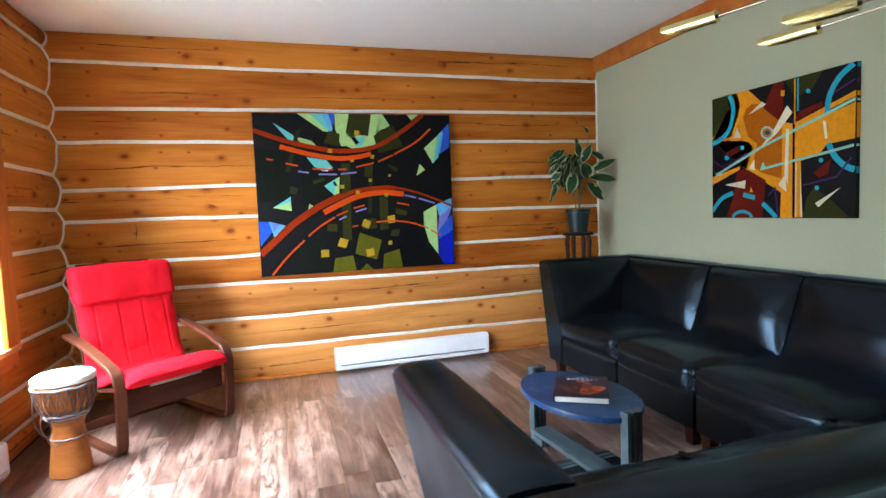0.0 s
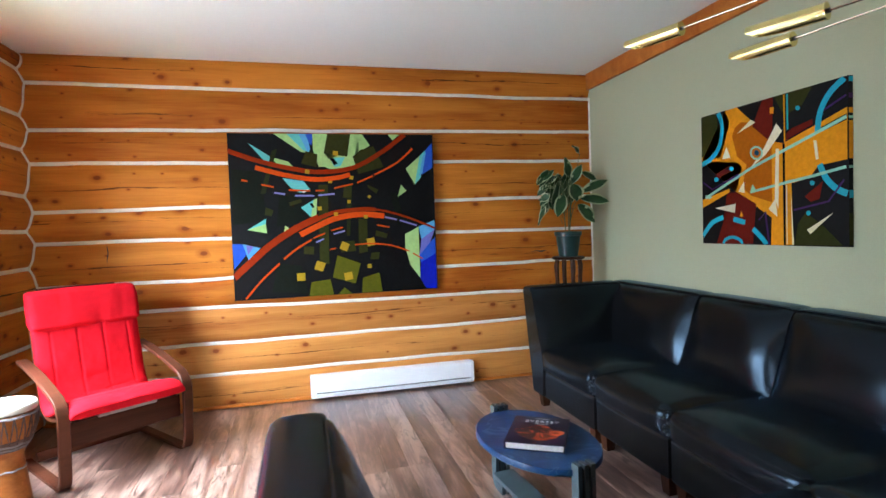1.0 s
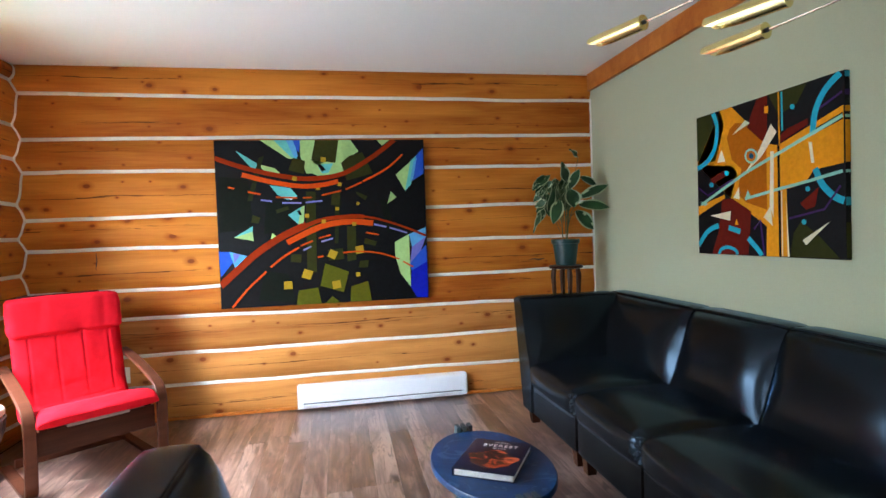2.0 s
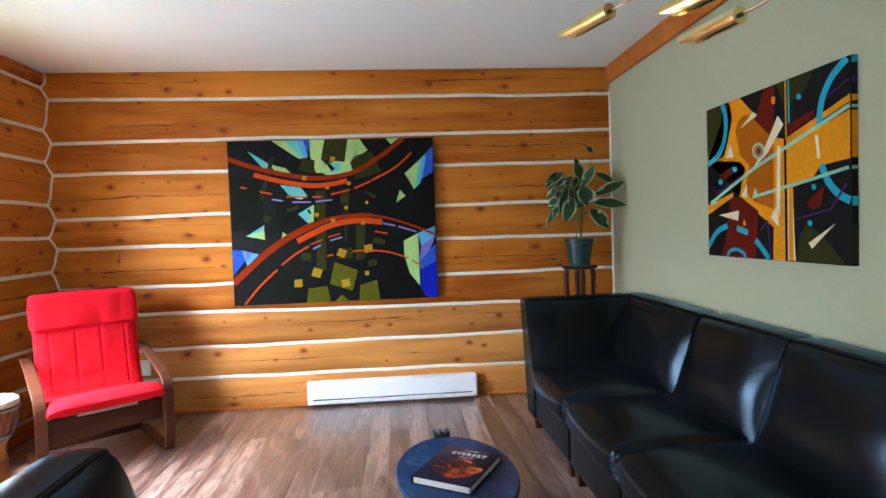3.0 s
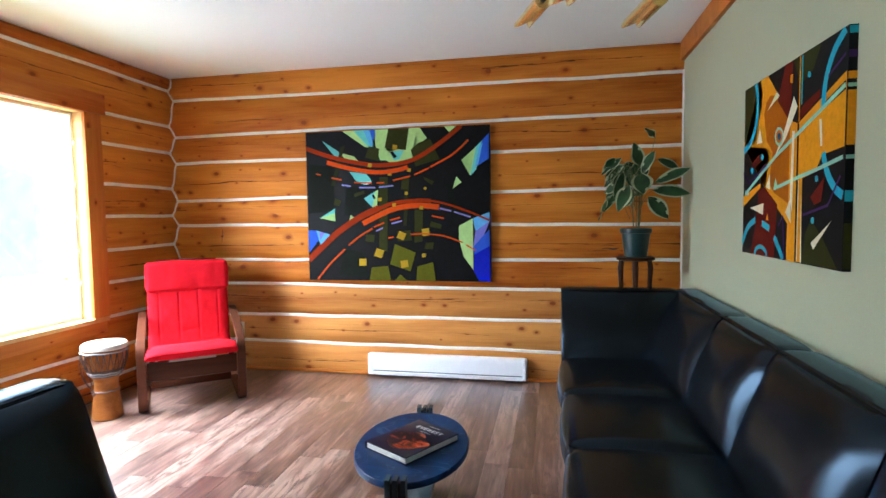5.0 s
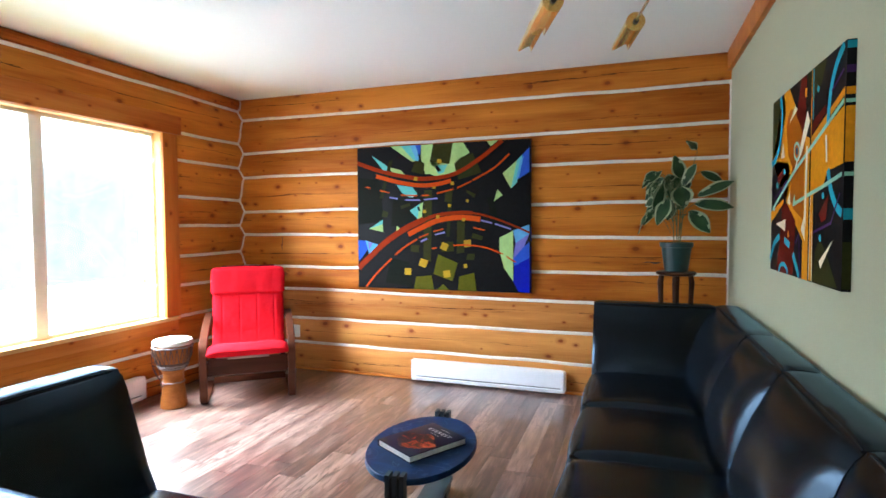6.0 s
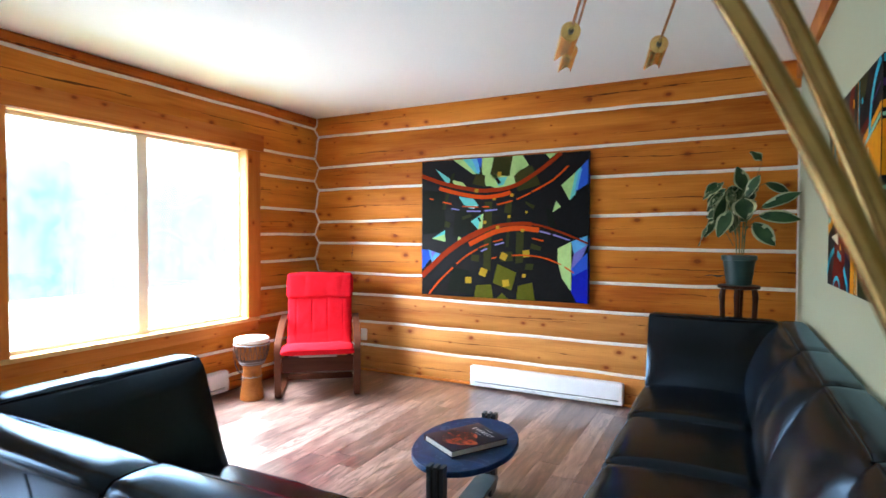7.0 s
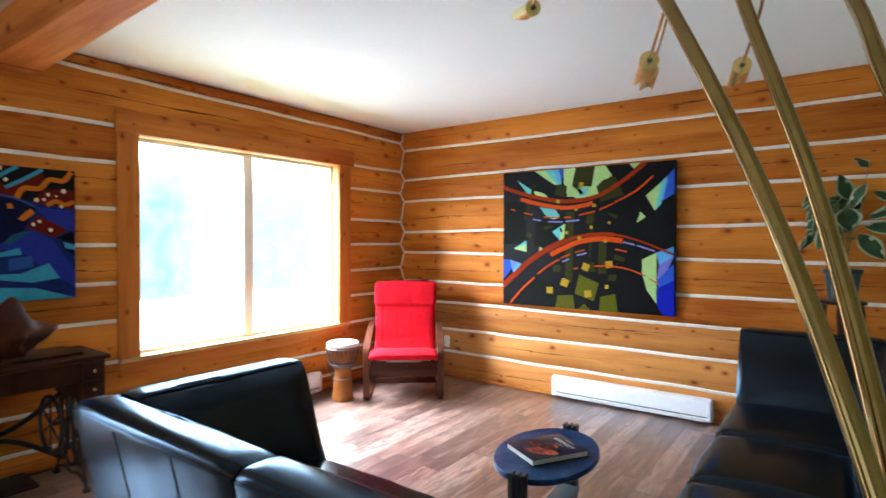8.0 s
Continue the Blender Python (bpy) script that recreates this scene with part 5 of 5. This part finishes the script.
big.poly("olive_dark", (0.506, 0.67), (0.58, 0.665), (0.585, 0.731), (0.51, 0.738))
big.poly("olive_dark", (0.69, 0.606), (0.748, 0.631), (0.74, 0.658), (0.683, 0.641))
big.poly("olive_dark", (0.655, 0.317), (0.709, 0.349), (0.698, 0.373), (0.655, 0.334))
big.poly("olive_dark", (0.161, 0.444), (0.196, 0.463), (0.185, 0.499), (0.153, 0.49))
big.poly("olive_dark", (0.661, 0.747), (0.704, 0.746), (0.697, 0.791), (0.653, 0.788))
big.poly("olive_dark", (0.268, 0.418), (0.326, 0.397), (0.33, 0.418), (0.274, 0.44))
big.poly("mustard", (0.513, 0.136), (0.488, 0.132), (0.49, 0.103), (0.515, 0.106))
big.poly("mustard", (0.48, 0.303), (0.461, 0.303), (0.461, 0.28), (0.48, 0.281))
big.poly("mustard", (0.584, 0.284), (0.565, 0.28), (0.569, 0.258), (0.587, 0.262))
big.poly("mustard", (0.568, 0.431), (0.551, 0.431), (0.551, 0.411), (0.568, 0.411))
big.poly("mustard", (0.664, 0.404), (0.652, 0.395), (0.659, 0.38), (0.671, 0.389))
big.poly("mustard", (0.417, 0.85), (0.375, 0.833), (0.391, 0.782), (0.433, 0.799))
big.poly("mustard", (0.538, 0.732), (0.502, 0.712), (0.519, 0.668), (0.555, 0.688))
big.poly("mustard", (0.683, 0.698), (0.644, 0.705), (0.639, 0.658), (0.678, 0.651))
big.poly("mustard", (0.331, 0.9), (0.291, 0.901), (0.292, 0.854), (0.331, 0.853))
big.poly("mustard", (0.565, 0.907), (0.525, 0.915), (0.52, 0.868), (0.56, 0.86))
big.poly("mustard", (0.659, 0.843), (0.639, 0.844), (0.639, 0.818), (0.659, 0.818))
big.stroke("red", 0.034, (0, 0.105), (0.133, 0.164), (0.289, 0.212), (0.426, 0.234), (0.59, 0.207), (0.734, 0.111), (0.854, 0))
big.stroke("orange", 0.034, (0.12, 0.204), (0.258, 0.251), (0.395, 0.279), (0.501, 0.271), (0.569, 0.252))
big.stroke("red", 0.05, (0, 0.864), (0.094, 0.759), (0.175, 0.674), (0.286, 0.585), (0.409, 0.513))
big.stroke("red", 0.03, (0.317, 0.572), (0.47, 0.491), (0.618, 0.47), (0.69, 0.474))
big.stroke("red", 0.016, (0.647, 0.467), (0.748, 0.488), (0.875, 0.54), (0.996, 0.605))
big.stroke("orange", 0.042, (0.316, 0.618), (0.409, 0.563), (0.499, 0.52), (0.618, 0.502), (0.733, 0.516))
big.stroke("orange", 0.014, (0.891, 0.091), (0.805, 0.182), (0.691, 0.255))
big.stroke("orange", 0.012, (0.684, 0.261), (0.604, 0.303))
big.stroke("orange", 0.012, (0.582, 0.31), (0.488, 0.336))
big.stroke("orange", 0.012, (0.44, 0.348), (0.398, 0.349))
big.stroke("orange", 0.012, (0.372, 0.349), (0.272, 0.342))
big.stroke("orange", 0.012, (0.202, 0.323), (0.144, 0.307))
big.stroke("orange", 0.012, (0.083, 0.286), (0.055, 0.278))
big.stroke("orange", 0.014, (0.051, 0.994), (0.125, 0.888), (0.213, 0.788))
big.stroke("orange", 0.014, (0.234, 0.762), (0.3, 0.7), (0.37, 0.65))
big.stroke("orange", 0.011, (0.378, 0.641), (0.436, 0.613))
big.stroke("orange", 0.011, (0.466, 0.598), (0.523, 0.58))
big.stroke("orange", 0.011, (0.456, 0.715), (0.486, 0.709))
big.stroke("orange", 0.011, (0.695, 0.572), (0.758, 0.589))
big.stroke("orange", 0.011, (0.875, 0.762), (0.925, 0.8))
big.stroke("orange", 0.011, (0.58, 0.692), (0.661, 0.689), (0.762, 0.705), (0.857, 0.747))
big.stroke("lavender", 0.012, (0.202, 0.357), (0.253, 0.367))
big.stroke("lavender", 0.012, (0.3, 0.377), (0.39, 0.38))
big.stroke("lavender", 0.012, (0.41, 0.378), (0.49, 0.37))
big.stroke("lavender", 0.012, (0.736, 0.523), (0.797, 0.542))
big.stroke("lavender", 0.012, (0.813, 0.547), (0.9, 0.583))
big.stroke("lavender", 0.012, (0.39, 0.668), (0.428, 0.647))
big.stroke("lavender", 0.012, (0.476, 0.62), (0.533, 0.602))
big.poly("mustard", (0.371, 0.247), (0.35, 0.242), (0.354, 0.217), (0.375, 0.222))
big.poly("mustard", (0.424, 0.47), (0.404, 0.47), (0.404, 0.447), (0.424, 0.447))
big.poly("mustard", (0.502, 0.508), (0.482, 0.508), (0.483, 0.485), (0.502, 0.485))
big.poly("mustard", (0.648, 0.53), (0.629, 0.528), (0.631, 0.506), (0.65, 0.508))
small.poly("olive_dark", (0, 0.002), (0.137, 0), (0.157, 0.186), (0.123, 0.304), (0.003, 0.337))
small.poly("olive_dark", (0.572, 0), (0.719, 0), (0.81, 0.002), (0.75, 0.103), (0.639, 0.144))
small.poly("wine", (0.688, 0.236), (0.81, 0.205), (0.811, 0.239), (0.647, 0.308), (0.647, 0.263))
small.poly("amber", (0.212, 0), (0.304, 0), (0.572, 0.301), (0.631, 0.322), (0.996, 0.18), (0.995, 0.484), (0.84, 0.5), (0.789, 0.57), (0.68, 0.592), (0.631, 0.613), (0.63, 1), (0.544, 1), (0.55, 0.811), (0.29, 0.616), (0.341, 0.442), (0.302, 0.396), (0.003, 0.344), (0.003, 0.316), (0.166, 0.343), (0.242, 0.103))
small.poly("rust", (0.264, 0.199), (0.289, 0.144), (0.333, 0.115), (0.42, 0.136), (0.555, 0.307), (0.554, 0.708), (0.408, 0.651), (0.34, 0.591), (0.375, 0.428), (0.302, 0.356))
small.poly("wine", (0.494, 0), (0.566, 0.001), (0.558, 0.308), (0.42, 0.165))
small.poly("wine", (0.217, 0.619), (0.3, 0.617), (0.442, 0.712), (0.416, 0.997), (0.123, 0.999), (0.183, 0.835))
small.poly("amber", (0.545, 0.065), (0.572, 0.069), (0.569, 0.112), (0.545, 0.105))
small.poly("amber", (0.329, 0.756), (0.345, 0.797), (0.317, 0.796))
small.poly("amber", (0.004, 0.653), (0.239, 0.586), (0.239, 0.611), (0.003, 0.719))
small.poly("olive_dark", (0.696, 0.995), (0.72, 0.855), (0.766, 0.786), (0.87, 0.878), (0.971, 0.994))
small.poly("black", (0.825, 0.28), (0.993, 0.216), (0.994, 0.254), (0.811, 0.311))
small.poly("black", (0.626, 0.321), (0.642, 0.325), (0.642, 0.996), (0.628, 0.996))
small.poly("amber", (0.644, 0.578), (0.681, 0.592), (0.691, 0.995), (0.643, 0.996))
small.stroke("turq", 0.01, (0.659, 0.007), (0.66, 0.239), smooth=False)
small.stroke("amber", 0.008, (0.639, 0.005), (0.641, 0.315), smooth=False)
small.stroke("turq", 0.03, (0.152, 0), (0.185, 0.11), (0.163, 0.249), (0.095, 0.333), (0.003, 0.374))
small.stroke("turq", 0.03, (0.984, 0.009), (0.907, 0.073), (0.854, 0.174), (0.837, 0.296))
small.stroke("turq", 0.03, (0.848, 0.493), (0.884, 0.583), (0.939, 0.651), (0.996, 0.686))
small.stroke("turq", 0.028, (0.001, 0.943), (0.083, 0.842), (0.184, 0.797))
small.stroke("turq", 0.028, (0.268, 0.814), (0.359, 0.842))
small.stroke("turq", 0.028, (0.418, 0.887), (0.481, 0.952), (0.517, 1))
small.stroke("turq", 0.018, (0.182, 1), (0.204, 0.965), (0.263, 0.949), (0.32, 0.97), (0.336, 0.998))
small.stroke("mint", 0.016, (0.032, 0.642), (0.409, 0.456), (0.811, 0.304), (0.993, 0.235), smooth=False)
small.stroke("mint", 0.014, (0.4, 0.627), (0.655, 0.583), (0.796, 0.562), (0.99, 0.527), smooth=False)
small.poly("mint", (0.028, 0.616), (0.097, 0.639), (0.063, 0.653))
small.poly("mint", (0.4, 0.627), (0.42, 0.57), (0.446, 0.62))
small.poly("cream", (0.309, 0.192), (0.411, 0.115), (0.444, 0.142))
small.poly("cream", (0.589, 0.182), (0.626, 0.24), (0.519, 0.375), (0.405, 0.456), (0.502, 0.334))
small.poly("cream", (0.183, 0.357), (0.22, 0.271), (0.251, 0.358))
small.poly("cream", (0.31, 0.614), (0.356, 0.543), (0.36, 0.627))
small.poly("cream", (0.114, 0.726), (0.289, 0.701), (0.281, 0.767))
small.poly("cream", (0.774, 0.896), (0.794, 0.925), (0.924, 0.793))
small.poly("cream", (0.532, 0.753), (0.58, 0.682), (0.591, 0.809))
small.poly("cream", (0.584, 0.35), (0.606, 0.354), (0.598, 0.758), (0.574, 0.682))
small.poly("cream", (0.649, 0.60), (0.655, 0.60), (0.655, 0.99), (0.649, 0.99))
small.poly("cream", (0.68, 0.637), (0.696, 0.995), (0.684, 0.996))
small.poly("cream", (0.815, 0.339), (0.833, 0.343), (0.845, 0.46), (0.829, 0.461))
small.poly("mint", (0.498, 0.364), (0.489, 0.391), (0.465, 0.405), (0.435, 0.4), (0.411, 0.378), (0.402, 0.346), (0.411, 0.319), (0.436, 0.305), (0.465, 0.311), (0.489, 0.333))
small.poly("amber2", (0.485, 0.361), (0.479, 0.381), (0.461, 0.392), (0.439, 0.388), (0.422, 0.372), (0.415, 0.349), (0.422, 0.328), (0.44, 0.319), (0.461, 0.323), (0.479, 0.339))
small.poly("teal", (0.471, 0.359), (0.467, 0.369), (0.458, 0.375), (0.447, 0.373), (0.437, 0.364), (0.434, 0.352), (0.437, 0.341), (0.447, 0.336), (0.458, 0.338), (0.467, 0.347))
small.stroke("plum", 0.01, (0.006, 0.511), (0.097, 0.58), (0.311, 0.488), smooth=False)
small.stroke("plum", 0.01, (0.696, 0.768), (0.898, 0.724), (0.98, 0.603), smooth=False)
small.stroke("plum", 0.01, (0.875, 0.168), (0.993, 0.11), smooth=False)
small.stroke("plum", 0.012, (0.463, 0.826), (0.509, 0.771), (0.535, 1), smooth=False)
small.poly("wine", (0.121, 0.466), (0.24, 0.417), (0.254, 0.46), (0.143, 0.5))
small.poly("wine", (0.763, 0.684), (0.869, 0.598), (0.848, 0.706), (0.797, 0.722))
small.poly("turq", (0.74, 0.119), (0.737, 0.128), (0.73, 0.132), (0.721, 0.129), (0.714, 0.122), (0.712, 0.112), (0.714, 0.103), (0.721, 0.1), (0.73, 0.102), (0.737, 0.11))
small.poly("turq", (0.822, 0.605), (0.819, 0.614), (0.812, 0.619), (0.804, 0.618), (0.797, 0.612), (0.795, 0.602), (0.797, 0.593), (0.804, 0.588), (0.812, 0.589), (0.819, 0.596))
small.poly("turq", (0.798, 0.792), (0.796, 0.801), (0.789, 0.806), (0.78, 0.806), (0.774, 0.8), (0.771, 0.79), (0.774, 0.781), (0.78, 0.776), (0.789, 0.776), (0.796, 0.782))
small.poly("turq", (0.279, 0.443), (0.275, 0.453), (0.266, 0.458), (0.255, 0.457), (0.245, 0.449), (0.242, 0.438), (0.246, 0.427), (0.255, 0.422), (0.266, 0.424), (0.276, 0.432))
small.poly("turq", (0.152, 0.508), (0.148, 0.518), (0.138, 0.524), (0.125, 0.523), (0.115, 0.514), (0.112, 0.503), (0.116, 0.492), (0.126, 0.487), (0.138, 0.488), (0.148, 0.496))
left.poly("navy", (0.524, 0.222), (0.999, 0.291), (1, 1), (0.524, 1))
left.poly("wine", (0.524, 0), (0.589, 0), (0.524, 0.067))
left.poly("wine", (0.589, 0.162), (0.794, 0.019), (0.799, 0.121), (0.678, 0.157), (0.628, 0.231), (0.524, 0.208), (0.524, 0.109))
left.stroke("turq2", 0.02, (0.524, 0.093), (0.589, 0.041), (0.645, 0))
left.stroke("turq2", 0.02, (0.573, 0.16), (0.678, 0.092), (0.794, 0.007))
left.stroke("amber2", 0.028, (0.633, 0.242), (0.678, 0.16), (0.776, 0.152), (0.835, 0.082), (0.925, 0.081), (0.977, 0.008))
left.poly("wine", (0.724, 0.263), (0.793, 0.173), (0.901, 0.145), (0.993, 0.155), (0.993, 0.303))
left.stroke("amber2", 0.026, (0.819, 0.279), (0.876, 0.244), (0.931, 0.266), (0.997, 0.24))
left.poly("royal", (0.741, 0.292), (0.995, 0.315), (0.995, 0.473), (0.864, 0.446))
left.poly("ink", (0.524, 0.222), (0.644, 0.245), (0.747, 0.302), (0.689, 0.459), (0.524, 0.585))
left.stroke("blue2", 0.012, (0.524, 0.215), (0.633, 0.238), (0.747, 0.292))
left.poly("amber2", (0.578, 0.279), (0.609, 0.272), (0.618, 0.31), (0.589, 0.315))
left.poly("amber2", (0.644, 0.388), (0.689, 0.332), (0.721, 0.307), (0.742, 0.34), (0.678, 0.404))
left.poly("wine", (0.689, 0.447), (0.758, 0.357), (0.949, 0.465), (0.864, 0.527))
left.poly("black", (0.874, 0.525), (0.986, 0.473), (0.999, 0.571))
left.poly("ink", (0.906, 0.54), (0.999, 0.563), (1, 0.669), (0.912, 0.607))
left.poly("turq2", (0.924, 0.558), (1, 0.581), (1, 0.623), (0.932, 0.607))
left.poly("royal", (0.524, 0.599), (0.589, 0.53), (0.735, 0.47), (0.852, 0.539), (0.999, 0.789), (0.999, 0.91), (0.804, 0.78), (0.678, 0.645))
left.poly("blue2", (0.589, 0.685), (0.723, 0.661), (0.735, 0.748), (0.589, 0.769))
left.poly("teal", (0.556, 0.572), (0.611, 0.502), (0.723, 0.473), (0.589, 0.586))
left.poly("turq2", (0.524, 0.641), (0.65, 0.602), (0.666, 0.652), (0.524, 0.669))
left.poly("turq2", (0.524, 0.794), (0.655, 0.794), (0.828, 0.722), (0.897, 0.839), (0.723, 0.865), (0.524, 0.833))
left.poly("turq2", (0.524, 0.889), (0.746, 0.907), (0.991, 0.995), (0.524, 1))
left.poly("cream", (0.94, 0.162), (0.937, 0.173), (0.93, 0.18), (0.921, 0.18), (0.913, 0.174), (0.911, 0.164), (0.913, 0.153), (0.921, 0.146), (0.93, 0.146), (0.937, 0.152))
left.poly("cream", (0.838, 0.196), (0.836, 0.204), (0.83, 0.21), (0.823, 0.21), (0.817, 0.205), (0.814, 0.197), (0.817, 0.188), (0.823, 0.182), (0.83, 0.182), (0.836, 0.187))
left.poly("cream", (0.769, 0.24), (0.766, 0.25), (0.759, 0.257), (0.75, 0.257), (0.743, 0.251), (0.741, 0.241), (0.744, 0.231), (0.75, 0.224), (0.759, 0.224), (0.766, 0.23))
left.poly("cream", (0.81, 0.234), (0.808, 0.242), (0.802, 0.247), (0.796, 0.247), (0.791, 0.242), (0.789, 0.235), (0.791, 0.227), (0.796, 0.222), (0.802, 0.221), (0.808, 0.226))
left.poly("cream", (0.92, 0.285), (0.918, 0.292), (0.913, 0.296), (0.907, 0.296), (0.902, 0.292), (0.901, 0.285), (0.902, 0.278), (0.907, 0.274), (0.913, 0.273), (0.918, 0.278))
left.poly("cream", (0.853, 0.467), (0.851, 0.476), (0.844, 0.482), (0.836, 0.482), (0.83, 0.476), (0.827, 0.467), (0.83, 0.457), (0.836, 0.452), (0.844, 0.451), (0.851, 0.457))
left.poly("cream", (0.782, 0.401), (0.78, 0.409), (0.775, 0.414), (0.769, 0.414), (0.763, 0.409), (0.761, 0.402), (0.763, 0.394), (0.769, 0.389), (0.775, 0.389), (0.78, 0.394))
left.poly("cream", (0.746, 0.425), (0.744, 0.434), (0.738, 0.439), (0.731, 0.439), (0.726, 0.434), (0.723, 0.425), (0.726, 0.417), (0.731, 0.411), (0.738, 0.411), (0.744, 0.417))
left.poly("cream", (0.553, 0.02), (0.551, 0.03), (0.544, 0.037), (0.536, 0.038), (0.53, 0.032), (0.527, 0.022), (0.53, 0.012), (0.536, 0.005), (0.544, 0.005), (0.551, 0.01))
left.poly("cream", (0.588, 0.103), (0.586, 0.112), (0.58, 0.118), (0.572, 0.118), (0.566, 0.113), (0.564, 0.104), (0.566, 0.095), (0.572, 0.089), (0.58, 0.088), (0.586, 0.093))
left.poly("cream", (0.884, 0.205), (0.882, 0.211), (0.879, 0.214), (0.874, 0.214), (0.871, 0.211), (0.869, 0.206), (0.871, 0.201), (0.874, 0.197), (0.879, 0.197), (0.882, 0.2))
left.poly("navy", (0, 0.24), (0.524, 0.22), (0.524, 1), (0, 1))
left.poly("wine", (0.1, 0.05), (0.5, 0.02), (0.45, 0.2), (0.15, 0.22))
left.poly("turq2", (0.05, 0.7), (0.524, 0.64), (0.524, 0.8), (0.1, 0.8))
left.poly("royal", (0, 0.45), (0.4, 0.4), (0.524, 0.55), (0, 0.62))
for colour, v0, v1 in (("turq", 0.005, 0.035), ("plum", 0.10, 0.13), ("amber", 0.185, 0.215), ("mint", 0.232, 0.247), ("amber", 0.26, 0.48), ("mint", 0.52, 0.536), ("turq", 0.665, 0.71), ("olive_dark", 0.80, 0.99)):
    small.edge(colour, v0, v1, 0.026)
for colour, v0, v1 in (("deep", 0.15, 0.21), ("blue", 0.57, 0.66), ("deep", 0.70, 0.97)):
    big.edge(colour, v0, v1, 0.034)
for art in (big, small, left):
    art.finish()

# ---- floor planks ----
PW, PL = 0.127, 1.22
rnd = random.Random(4)
x = XL + 0.0
while x < XR:
    w = min(PW, XR - x)
    y = YF - rnd.uniform(0, PL)
    while y < YB - 0.03:
        a, b = max(y, YF - 0.14), min(y + PL, YB + 0.02)
        if b - a > 0.05:
            bm = bmesh.new()
            c = 0.0005
            hx, hy = w / 2 - 0.0004, (b - a) / 2 - 0.0004
            loft(bm, [[(-hx, -hy, -0.0035), (hx, -hy, -0.0035), (hx, hy, -0.0035), (-hx, hy, -0.0035)], [(-hx, -hy, -0.0008), (hx, -hy, -0.0008), (hx, hy, -0.0008), (-hx, hy, -0.0008)], [(-hx + c, -hy + c, 0), (hx - c, -hy + c, 0), (hx - c, hy - c, 0), (-hx + c, hy - c, 0)]])
            ob = part("plank", bm, floor_mat, floor, sharp=20)
            ob.matrix_basis = pose(x + w / 2, (a + b) / 2, 0)
        y += PL
    x += PW
